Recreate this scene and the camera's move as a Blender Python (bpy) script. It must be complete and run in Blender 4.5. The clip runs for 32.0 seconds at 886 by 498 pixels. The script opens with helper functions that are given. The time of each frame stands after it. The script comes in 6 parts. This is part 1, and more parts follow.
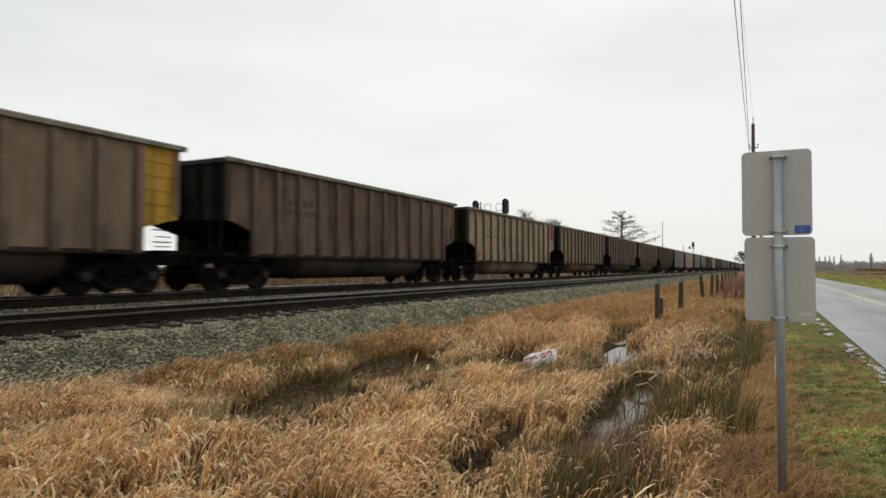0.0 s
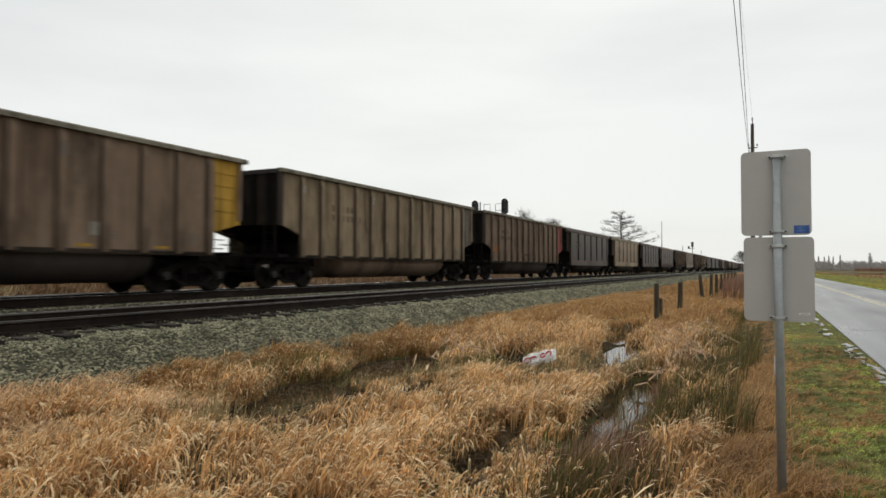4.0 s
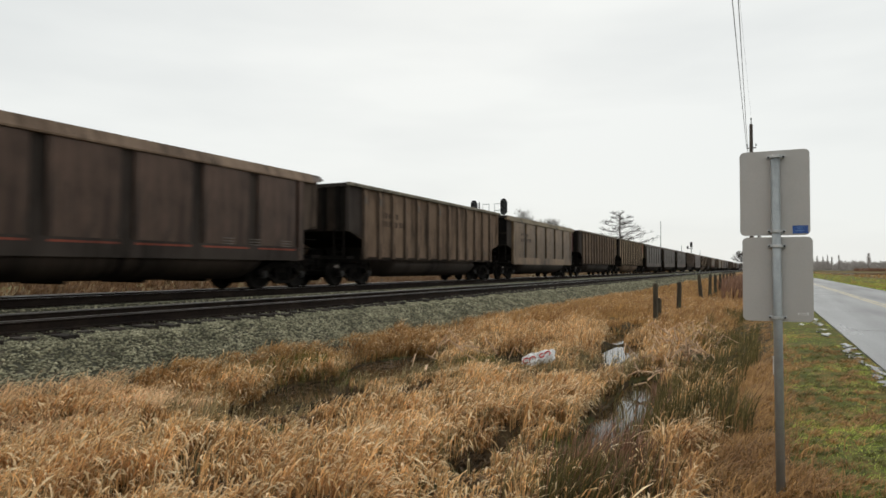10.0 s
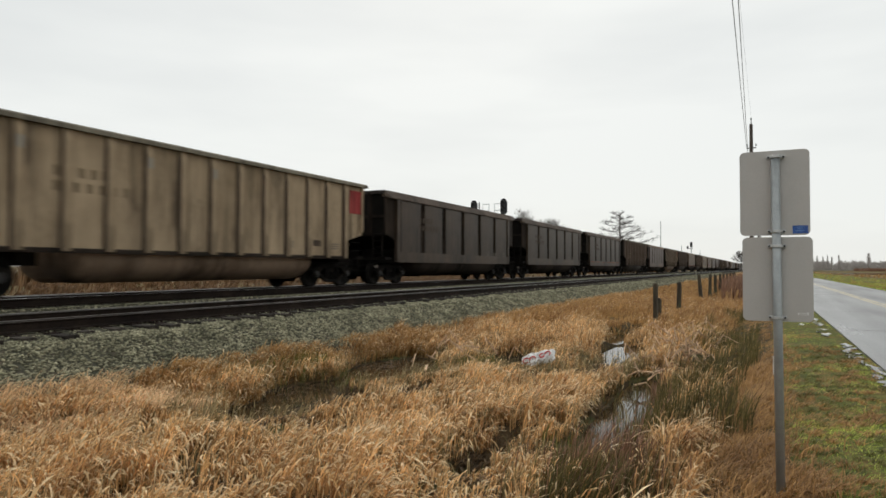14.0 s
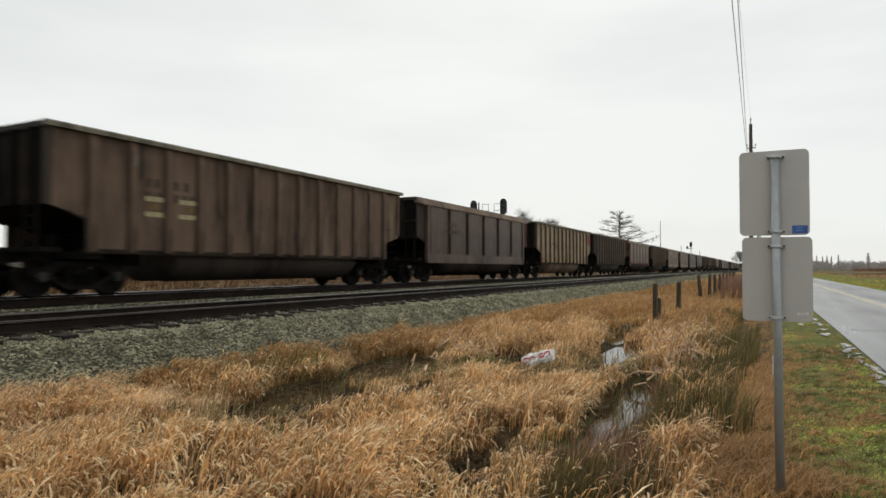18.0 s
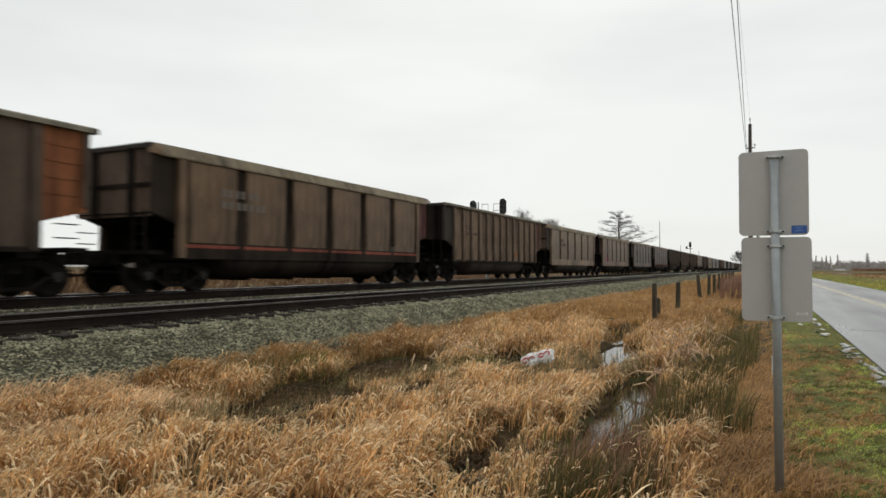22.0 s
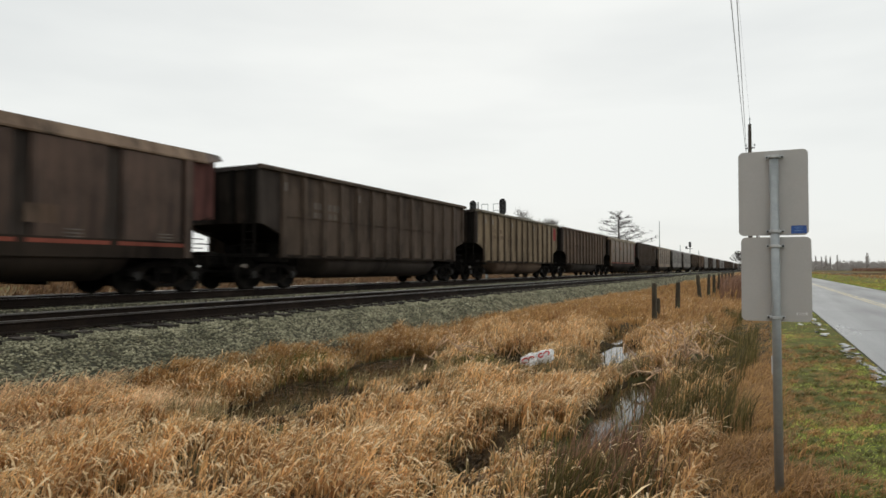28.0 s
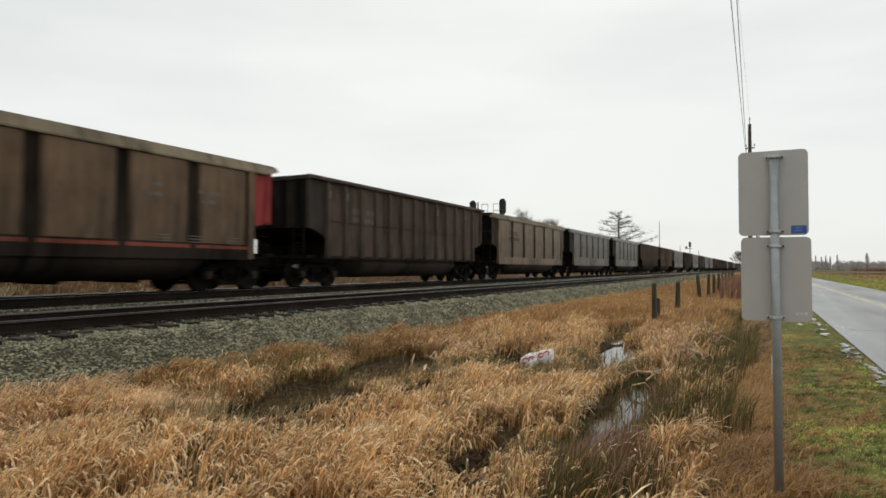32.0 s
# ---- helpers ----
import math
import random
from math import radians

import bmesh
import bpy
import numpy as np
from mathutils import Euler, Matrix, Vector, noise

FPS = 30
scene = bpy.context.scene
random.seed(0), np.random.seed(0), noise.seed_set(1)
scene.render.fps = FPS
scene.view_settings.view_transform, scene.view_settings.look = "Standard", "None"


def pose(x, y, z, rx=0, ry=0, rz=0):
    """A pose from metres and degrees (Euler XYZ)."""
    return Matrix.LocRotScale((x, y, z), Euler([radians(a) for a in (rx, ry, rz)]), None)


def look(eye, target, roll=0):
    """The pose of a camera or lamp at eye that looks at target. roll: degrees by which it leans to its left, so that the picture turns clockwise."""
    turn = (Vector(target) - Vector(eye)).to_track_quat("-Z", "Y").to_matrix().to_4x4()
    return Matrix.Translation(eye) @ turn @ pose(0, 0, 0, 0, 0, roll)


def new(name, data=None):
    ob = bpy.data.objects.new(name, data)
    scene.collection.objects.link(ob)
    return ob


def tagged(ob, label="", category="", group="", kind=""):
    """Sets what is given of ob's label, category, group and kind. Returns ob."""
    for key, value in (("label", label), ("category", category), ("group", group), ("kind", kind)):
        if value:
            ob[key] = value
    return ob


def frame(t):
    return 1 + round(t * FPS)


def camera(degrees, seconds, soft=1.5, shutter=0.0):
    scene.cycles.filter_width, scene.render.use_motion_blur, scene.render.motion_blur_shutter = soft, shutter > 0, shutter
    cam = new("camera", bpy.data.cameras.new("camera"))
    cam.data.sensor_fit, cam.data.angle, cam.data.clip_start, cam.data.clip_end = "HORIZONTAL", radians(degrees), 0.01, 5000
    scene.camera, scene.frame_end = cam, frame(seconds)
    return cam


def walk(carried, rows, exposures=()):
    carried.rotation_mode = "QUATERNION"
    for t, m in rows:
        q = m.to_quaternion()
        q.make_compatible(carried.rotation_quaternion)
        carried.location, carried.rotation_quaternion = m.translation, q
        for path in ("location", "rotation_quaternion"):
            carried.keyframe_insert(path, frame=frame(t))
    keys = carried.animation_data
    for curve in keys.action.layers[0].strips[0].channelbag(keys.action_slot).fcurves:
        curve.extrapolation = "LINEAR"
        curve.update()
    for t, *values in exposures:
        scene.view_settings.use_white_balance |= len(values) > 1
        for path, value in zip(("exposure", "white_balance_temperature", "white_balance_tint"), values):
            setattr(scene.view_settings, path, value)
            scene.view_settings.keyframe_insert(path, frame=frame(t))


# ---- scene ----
CAM_Z = 0.694
YAW, PITCH, ROLL = 26.695, 1.658, 0.195
cam = camera(69.5, 32.0, soft=1.6, shutter=0.34)


def aim(turn):
    """The camera's pose, turned left by so many degrees more than the mean."""
    a, b = radians(YAW + turn), radians(PITCH)
    way = Vector((-math.sin(a) * math.cos(b), math.cos(a) * math.cos(b), math.sin(b)))
    eye = Vector((0, 0, CAM_Z))
    return look(eye, eye + way * 10, ROLL)


walk(cam, [(t, aim(d)) for t, d in (
    (0.0, 0.145), (2.0, 0.145), (3.5, 0.10), (6.0, 0.065), (7.5, 0.02), (10.0, 0.0), (13.0, 0.0), (17.0, -0.015),
    (20.0, -0.065), (24.0, -0.085), (28.0, -0.10), (32.0, -0.105))], exposures=[(0.0, 0.0), (32.0, 0.0)])

# ---- light: an overcast winter sky ----
SUN_EL, SUN_ROT = radians(34), radians(-27)
world = bpy.data.worlds.new("overcast")
scene.world = world
world.use_nodes = True
wn, wl = world.node_tree.nodes, world.node_tree.links
wn.clear()
w_out, w_bg = wn.new("ShaderNodeOutputWorld"), wn.new("ShaderNodeBackground")
w_sky = wn.new("ShaderNodeTexSky")
w_sky.sky_type, w_sky.sun_disc, w_sky.sun_elevation, w_sky.sun_rotation = "NISHITA", False, SUN_EL, SUN_ROT
w_dim = wn.new("ShaderNodeVectorMath")
w_dim.operation = "SCALE"
w_dim.inputs["Scale"].default_value = 0.10
w_co, w_map, w_n1, w_ramp, w_mix = (wn.new("ShaderNodeTexCoord"), wn.new("ShaderNodeMapping"), wn.new("ShaderNodeTexNoise"),
                                   wn.new("ShaderNodeValToRGB"), wn.new("ShaderNodeMixRGB"))
w_map.inputs["Scale"].default_value = (1.0, 1.0, 4.5)
w_n1.inputs["Scale"].default_value, w_n1.inputs["Detail"].default_value, w_n1.inputs["Roughness"].default_value = 1.6, 4, 0.5
w_ramp.color_ramp.elements[0].position, w_ramp.color_ramp.elements[0].color = 0.33, (0.765, 0.785, 0.772, 1)
w_ramp.color_ramp.elements[1].position, w_ramp.color_ramp.elements[1].color = 0.60, (0.875, 0.892, 0.866, 1)
w_mix.inputs["Fac"].default_value = 0.95
wl.new(w_co.outputs["Generated"], w_map.inputs["Vector"])
wl.new(w_map.outputs["Vector"], w_n1.inputs["Vector"])
wl.new(w_n1.outputs["Fac"], w_ramp.inputs["Fac"])
wl.new(w_sky.outputs["Color"], w_dim.inputs[0])
wl.new(w_dim.outputs["Vector"], w_mix.inputs["Color1"])
wl.new(w_ramp.outputs["Color"], w_mix.inputs["Color2"])
# thicker cloud towards the horizon
w_xyz, w_low, w_mul = wn.new("ShaderNodeSeparateXYZ"), wn.new("ShaderNodeMapRange"), wn.new("ShaderNodeVectorMath")
w_low.inputs["From Max"].default_value, w_low.inputs["To Min"].default_value = 0.32, 0.955
w_mul.operation = "SCALE"
wl.new(w_co.outputs["Generated"], w_xyz.inputs[0])
wl.new(w_xyz.outputs["Z"], w_low.inputs["Value"])
wl.new(w_mix.outputs["Color"], w_mul.inputs[0])
wl.new(w_low.outputs["Result"], w_mul.inputs["Scale"])
wl.new(w_mul.outputs["Vector"], w_bg.inputs["Color"])
wl.new(w_bg.outputs["Background"], w_out.inputs["Surface"])
w_bg.inputs["Strength"].default_value = 1.035
sun = new("sun", bpy.data.lights.new("sun", "SUN"))
sun.data.energy, sun.data.angle, sun.data.color = 1.3, radians(40), (1.0, 0.96, 0.9)
sun.matrix_world = look((-30, 60, 45), (0, 0, 0))


# ---- materials ----
def material(name, low, high, rough=0.8, metal=0.0, scale=3.0, fine=40.0, bump=0.2, stretch=(1, 1, 1), dirt=None, spec=0.5, rvar=0.0, co="Object", island=0.0, per_object=0.0, speck=0.35, streak=None):
    """A surface between two colours: broad blotches, fine grain and relief; dirt: a third colour in patches."""
    m = bpy.data.materials.new(name)
    m.use_nodes = True
    n, l = m.node_tree.nodes, m.node_tree.links
    b = n["Principled BSDF"]
    b.inputs["Roughness"].default_value, b.inputs["Metallic"].default_value = rough, metal
    b.inputs["Specular IOR Level"].default_value = spec
    tc, mp = n.new("ShaderNodeTexCoord"), n.new("ShaderNodeMapping")
    mp.inputs["Scale"].default_value = stretch
    l.new(tc.outputs[co], mp.inputs["Vector"])

    def tex(s, d=5, r=0.6):
        t = n.new("ShaderNodeTexNoise")
        t.inputs["Scale"].default_value, t.inputs["Detail"].default_value, t.inputs["Roughness"].default_value = s, d, r
        l.new(mp.outputs["Vector"], t.inputs["Vector"])
        return t.outputs["Fac"]

    def blend(fac, a, c, kind="MIX"):
        x = n.new("ShaderNodeMixRGB")
        x.blend_type = kind
        for k, v in (("Fac", fac), ("Color1", a), ("Color2", c)):
            if isinstance(v, (int, float)):
                x.inputs[k].default_value = v
            elif isinstance(v, tuple):
                x.inputs[k].default_value = (*v, 1)
            else:
                l.new(v, x.inputs[k])
        return x.outputs["Color"]

    def ramp(fac, p0, p1):
        x = n.new("ShaderNodeMapRange")
        x.inputs["From Min"].default_value, x.inputs["From Max"].default_value = p0, p1
        l.new(fac, x.inputs["Value"])
        return x.outputs["Result"]

    broad, grain = tex(scale), tex(fine, 3)
    col = blend(ramp(broad, 0.32, 0.68), low, high)
    col = blend(speck, col, blend(ramp(grain, 0.3, 0.7), (0.25, 0.25, 0.25), (0.78, 0.78, 0.78)), "OVERLAY")
    if dirt:
        col = blend(ramp(tex(scale * 0.45 + 0.3, 6, 0.65), 0.52, 0.66), col, dirt)
    if streak:
        # runs of dirt and dust down the sides, narrow and tall
        sm, st, s2 = n.new("ShaderNodeMapping"), n.new("ShaderNodeTexNoise"), n.new("ShaderNodeTexNoise")
        sm.inputs["Scale"].default_value = (1, 7, 0.45)
        l.new(tc.outputs[co], sm.inputs["Vector"])
        for t, sc in ((st, 1.0), (s2, 0.35)):
            t.inputs["Scale"].default_value, t.inputs["Detail"].default_value = sc, 4
        l.new(sm.outputs["Vector"], st.inputs["Vector"])
        l.new(tc.outputs[co], s2.inputs["Vector"])
        col = blend(ramp(st.outputs["Fac"], 0.48, 0.72), col, streak[0])
        col = blend(ramp(s2.outputs["Fac"], 0.50, 0.75), col, streak[1])
    if island or per_object:
        if island:
            src = n.new("ShaderNodeNewGeometry").outputs["Random Per Island"]
        else:
            src = n.new("ShaderNodeObjectInfo").outputs["Random"]
        k = island or per_object
        mr = n.new("ShaderNodeMapRange")
        mr.inputs["To Min"].default_value, mr.inputs["To Max"].default_value = 1 - k, 1 + k
        l.new(src, mr.inputs["Value"])
        hsv = n.new("ShaderNodeHueSaturation")
        l.new(mr.outputs["Result"], hsv.inputs["Value"])
        l.new(col, hsv.inputs["Color"])
        col = hsv.outputs["Color"]
    l.new(col, b.inputs["Base Color"])
    if rvar:
        mr = n.new("ShaderNodeMapRange")
        mr.inputs["To Min"].default_value, mr.inputs["To Max"].default_value = max(0.02, rough - rvar), min(1, rough + rvar)
        l.new(broad, mr.inputs["Value"])
        l.new(mr.outputs["Result"], b.inputs["Roughness"])
    if bump:
        bp = n.new("ShaderNodeBump")
        bp.inputs["Strength"].default_value, bp.inputs["Distance"].default_value = bump, 0.02
        l.new(grain, bp.inputs["Height"])
        l.new(bp.outputs["Normal"], b.inputs["Normal"])
    return m


def blades(name, root, tip, spread=0.35, rough=0.65, thin=0.35):
    """Grass and leaf: each blade has its own shade between two colours, and lets some light through."""
    m = bpy.data.materials.new(name)
    m.use_nodes = True
    n, l = m.node_tree.nodes, m.node_tree.links
    b = n["Principled BSDF"]
    b.inputs["Roughness"].default_value, b.inputs["Specular IOR Level"].default_value = rough, 0.25
    geo, tc, noi = n.new("ShaderNodeNewGeometry"), n.new("ShaderNodeTexCoord"), n.new("ShaderNodeTexNoise")
    noi.inputs["Scale"].default_value, noi.inputs["Detail"].default_value = 0.9, 4
    l.new(tc.outputs["Object"], noi.inputs["Vector"])
    add, mix, hsv, mr = n.new("ShaderNodeMath"), n.new("ShaderNodeMixRGB"), n.new("ShaderNodeHueSaturation"), n.new("ShaderNodeMapRange")
    add.operation = "MULTIPLY_ADD"
    add.inputs[1].default_value, add.use_clamp = 0.7, True
    sub = n.new("ShaderNodeMath")
    sub.operation = "MULTIPLY_ADD"
    sub.inputs[1].default_value, sub.inputs[2].default_value = 1.6, -0.62
    l.new(noi.outputs["Fac"], sub.inputs[0])
    l.new(geo.outputs["Random Per Island"], add.inputs[0])
    l.new(sub.outputs["Value"], add.inputs[2])
    l.new(add.outputs["Value"], mix.inputs["Fac"])
    mix.inputs["Color1"].default_value, mix.inputs["Color2"].default_value = (*root, 1), (*tip, 1)
    mr.inputs["To Min"].default_value, mr.inputs["To Max"].default_value = 1 - spread, 1 + spread
    wob = n.new("ShaderNodeMath")
    wob.operation = "FRACT"
    big = n.new("ShaderNodeMath")
    big.operation = "MULTIPLY"
    big.inputs[1].default_value = 37.7
    l.new(geo.outputs["Random Per Island"], big.inputs[0])
    l.new(big.outputs["Value"], wob.inputs[0])
    l.new(wob.outputs["Value"], mr.inputs["Value"])
    l.new(mr.outputs["Result"], hsv.inputs["Value"])
    l.new(mix.outputs["Color"], hsv.inputs["Color"])
    l.new(hsv.outputs["Color"], b.inputs["Base Color"])
    tr, sh = n.new("ShaderNodeBsdfTranslucent"), n.new("ShaderNodeMixShader")
    sh.inputs["Fac"].default_value = thin
    l.new(hsv.outputs["Color"], tr.inputs["Color"])
    l.new(b.outputs["BSDF"], sh.inputs[1])
    l.new(tr.outputs["BSDF"], sh.inputs[2])
    l.new(sh.outputs["Shader"], n["Material Output"].inputs["Surface"])
    return m


M = {}
M["soil"] = material("wet_soil", (0.028, 0.021, 0.012), (0.085, 0.056, 0.028), 0.95, scale=1.2, fine=18, bump=0.8, dirt=(0.07, 0.08, 0.03), co="Object", spec=0.08)
M["verge"] = material("verge_turf", (0.045, 0.055, 0.014), (0.14, 0.15, 0.040), 0.95, scale=7, fine=30, bump=1.0, dirt=(0.17, 0.105, 0.045), spec=0.08)
M["field"] = material("winter_field", (0.085, 0.062, 0.03), (0.16, 0.115, 0.055), 0.95, scale=0.05, fine=2.0, bump=0.3, dirt=(0.12, 0.14, 0.04), spec=0.08)
# kept dark: shade in the gaps between loose stones is in this colour
M["ballast"] = material("ballast_bed", (0.026, 0.026, 0.018), (0.085, 0.082, 0.060), 0.95, scale=9, fine=16, bump=1.0, dirt=(0.09, 0.075, 0.055), spec=0.08)
M["stone"] = material("ballast_stone", (0.135, 0.131, 0.086), (0.35, 0.33, 0.225), 0.9, scale=2, fine=60, bump=0.3, island=0.6, spec=0.08)
M["asphalt"] = material("wet_asphalt", (0.10, 0.102, 0.107), (0.165, 0.165, 0.168), 0.38, scale=0.5, fine=70, bump=0.25, stretch=(1.3, 0.1, 1), dirt=(0.075, 0.075, 0.08), rvar=0.3, spec=0.55)
M["yellow_line"] = material("worn_yellow_paint", (0.46, 0.39, 0.22), (0.62, 0.54, 0.34), 0.5, scale=2, fine=30, dirt=(0.15, 0.14, 0.12))
M["white_line"] = material("worn_white_paint", (0.3, 0.3, 0.3), (0.5, 0.5, 0.5), 0.5, scale=1.5, fine=30, dirt=(0.14, 0.14, 0.14))
M["seam"] = material("tar_seam", (0.03, 0.03, 0.03), (0.06, 0.06, 0.06), 0.5, fine=30)
M["rail"] = material("rusty_rail_side", (0.011, 0.008, 0.007), (0.028, 0.020, 0.015), 0.85, 0.0, scale=2, fine=40, spec=0.1)
M["rail_head"] = material("polished_rail_head", (0.42, 0.41, 0.40), (0.6, 0.59, 0.58), 0.35, 0.7, scale=1, fine=60, bump=0.05)
M["rail_head_dull"] = material("dull_rail_head", (0.045, 0.039, 0.034), (0.088, 0.077, 0.067), 0.3, 0.0, scale=1, fine=60, bump=0.0, spec=0.4)
M["tie"] = material("weathered_tie_wood", (0.018, 0.015, 0.013), (0.072, 0.062, 0.053), 0.95, scale=1.5, fine=25, bump=0.7, stretch=(0.4, 5, 5), per_object=0.5, spec=0.15)
M["iron"] = material("black_truck_iron", (0.006, 0.0055, 0.005), (0.014, 0.012, 0.011), 0.8, 0.0, scale=3, fine=30, bump=0.3, dirt=(0.02, 0.016, 0.012), spec=0.04)
M["bearing"] = material("grey_bearing_cap", (0.012, 0.011, 0.010), (0.032, 0.029, 0.026), 0.6, 0.2, scale=6, fine=40)
M["wheel_rim"] = material("worn_wheel_steel", (0.005, 0.0045, 0.004), (0.014, 0.012, 0.010), 0.7, 0.0, scale=4, fine=40, spec=0.08)
M["galv"] = material("galvanised_steel", (0.27, 0.30, 0.30), (0.36, 0.39, 0.39), 0.42, 0.55, scale=7, fine=50, bump=0.03, speck=0.1)
M["pipe"] = material("weathered_galvanised_pipe", (0.27, 0.29, 0.295), (0.35, 0.37, 0.375), 0.34, 0.3, scale=7, fine=50, bump=0.03, speck=0.1)
M["alu"] = material("dull_aluminium_plate", (0.42, 0.405, 0.385), (0.48, 0.46, 0.44), 0.6, 0.15, scale=1.6, fine=80, bump=0.02, dirt=(0.40, 0.385, 0.37), speck=0.05)
M["clamp"] = material("weathered_clamp_steel", (0.40, 0.41, 0.41), (0.55, 0.56, 0.56), 0.45, 0.3, scale=9, fine=60, bump=0.03, speck=0.1)
M["post"] = material("grey_fence_wood", (0.030, 0.023, 0.014), (0.095, 0.075, 0.048), 0.9, scale=3, fine=20, bump=0.9, stretch=(4, 4, 0.5), dirt=(0.07, 0.085, 0.04))
M["pole"] = material("creosoted_pole", (0.05, 0.04, 0.032), (0.11, 0.09, 0.075), 0.9, scale=2, fine=20, bump=0.6, stretch=(4, 4, 0.4))
M["wire"] = material("dark_cable", (0.12, 0.12, 0.13), (0.2, 0.2, 0.21), 0.5, 0.3)
M["black"] = material("black_signal_paint", (0.012, 0.012, 0.013), (0.03, 0.03, 0.032), 0.6, scale=4)
M["lens"] = material("dark_signal_lens", (0.02, 0.025, 0.02), (0.04, 0.045, 0.04), 0.12, scale=2)
M["bark"] = material("bare_winter_bark", (0.035, 0.029, 0.025), (0.08, 0.068, 0.056), 0.9, scale=4, fine=30, bump=0.6)
M["pale_bark"] = material("pale_winter_bark", (0.075, 0.063, 0.055), (0.15, 0.13, 0.11), 0.9, scale=4, fine=30, bump=0.6)
# the haze of distance is put into this pale wood colour
M["hazy_wood"] = material("far_wood_haze", (0.34, 0.315, 0.30), (0.46, 0.43, 0.415), 0.95, scale=1.5, fine=6, bump=0)
M["blue"] = material("blue_sticker", (0.015, 0.06, 0.26), (0.03, 0.11, 0.38), 0.35, scale=5)
M["print"] = material("faded_sticker_print", (0.10, 0.22, 0.5), (0.2, 0.33, 0.6), 0.4, scale=5)
M["white"] = material("dirty_white_plastic", (0.55, 0.55, 0.54), (0.78, 0.78, 0.77), 0.5, scale=3, dirt=(0.4, 0.37, 0.33))
M["car_paint"] = material("white_car_paint", (0.78, 0.78, 0.78), (0.85, 0.85, 0.85), 0.25, scale=3, fine=60, bump=0.0, speck=0.03)
M["red"] = material("red_print", (0.42, 0.03, 0.03), (0.6, 0.06, 0.05), 0.5, scale=4)
M["stalk"] = material("dead_reed_stalk", (0.36, 0.21, 0.12), (0.74, 0.52, 0.33), 0.75, scale=3, fine=25, island=0.3)
M["tan_grass"] = blades("tan_marsh_grass", (0.33, 0.156, 0.054), (0.87, 0.565, 0.262), 0.52)
M["rust_grass"] = blades("russet_grass", (0.27, 0.13, 0.046), (0.57, 0.345, 0.135), 0.40)
M["seed"] = blades("pale_seed_head", (0.60, 0.41, 0.20), (0.92, 0.74, 0.47), 0.28)
M["buff_grass"] = blades("buff_bank_grass", (0.54, 0.33, 0.175), (0.93, 0.67, 0.41), 0.42)
M["sedge"] = blades("olive_sedge", (0.07, 0.07, 0.02), (0.21, 0.20, 0.055), 0.4)
M["dull"] = blades("dull_olive_grass", (0.13, 0.105, 0.045), (0.40, 0.31, 0.16), 0.4)
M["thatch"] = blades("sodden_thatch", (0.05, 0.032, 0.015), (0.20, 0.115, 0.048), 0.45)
# the shade seen beneath the train is put into this darker grass colour
M["shade_tan"] = blades("shaded_trackside_grass", (0.11, 0.062, 0.032), (0.27, 0.165, 0.09), 0.4)
M["red_twig"] = blades("reddish_brush_twigs", (0.14, 0.07, 0.045), (0.32, 0.175, 0.105), 0.4, thin=0.1)
M["rush"] = blades("green_rush", (0.04, 0.040, 0.014), (0.21, 0.165, 0.062), 0.5)
M["lawn"] = blades("green_verge_grass", (0.115, 0.17, 0.025), (0.58, 0.64, 0.12), 0.6)
M["dead"] = blades("matted_dead_grass", (0.23, 0.12, 0.044), (0.54, 0.32, 0.12), 0.45)
wm = bpy.data.materials.new("ditch_water")
wm.use_nodes = True
wb = wm.node_tree.nodes["Principled BSDF"]
wb.inputs["Base Color"].default_value = (0.026, 0.021, 0.013, 1)
wb.inputs["Roughness"].default_value, wb.inputs["IOR"].default_value = 0.03, 1.33
wt, wbp = wm.node_tree.nodes.new("ShaderNodeTexNoise"), wm.node_tree.nodes.new("ShaderNodeBump")
wt.inputs["Scale"].default_value, wbp.inputs["Strength"].default_value, wbp.inputs["Distance"].default_value = 5, 0.06, 0.02
wm.node_tree.links.new(wt.outputs["Fac"], wbp.inputs["Height"])
wm.node_tree.links.new(wbp.outputs["Normal"], wb.inputs["Normal"])
M["water"] = wm


# ---- mesh helpers ----
def quad_box(bm, x0, x1, y0, y1, z0, z1):
    v = [bm.verts.new(p) for p in ((x0, y0, z0), (x1, y0, z0), (x1, y1, z0), (x0, y1, z0), (x0, y0, z1), (x1, y0, z1), (x1, y1, z1), (x0, y1, z1))]
    for f in ((3, 2, 1, 0), (4, 5, 6, 7), (0, 1, 5, 4), (1, 2, 6, 5), (2, 3, 7, 6), (3, 0, 4, 7)):
        bm.faces.new([v[i] for i in f])


def prism(bm, pts, axis, a, b):
    """A solid with an outline of 2D points, drawn out along an axis from a to b."""
    def place(p, s):
        return {"x": (s, p[0], p[1]), "y": (p[0], s, p[1]), "z": (p[0], p[1], s)}[axis]
    u, w = [bm.verts.new(place(p, a)) for p in pts], [bm.verts.new(place(p, b)) for p in pts]
    n = len(pts)
    bm.faces.new(u[::-1])
    bm.faces.new(w)
    for i in range(n):
        bm.faces.new((u[i], u[(i + 1) % n], w[(i + 1) % n], w[i]))


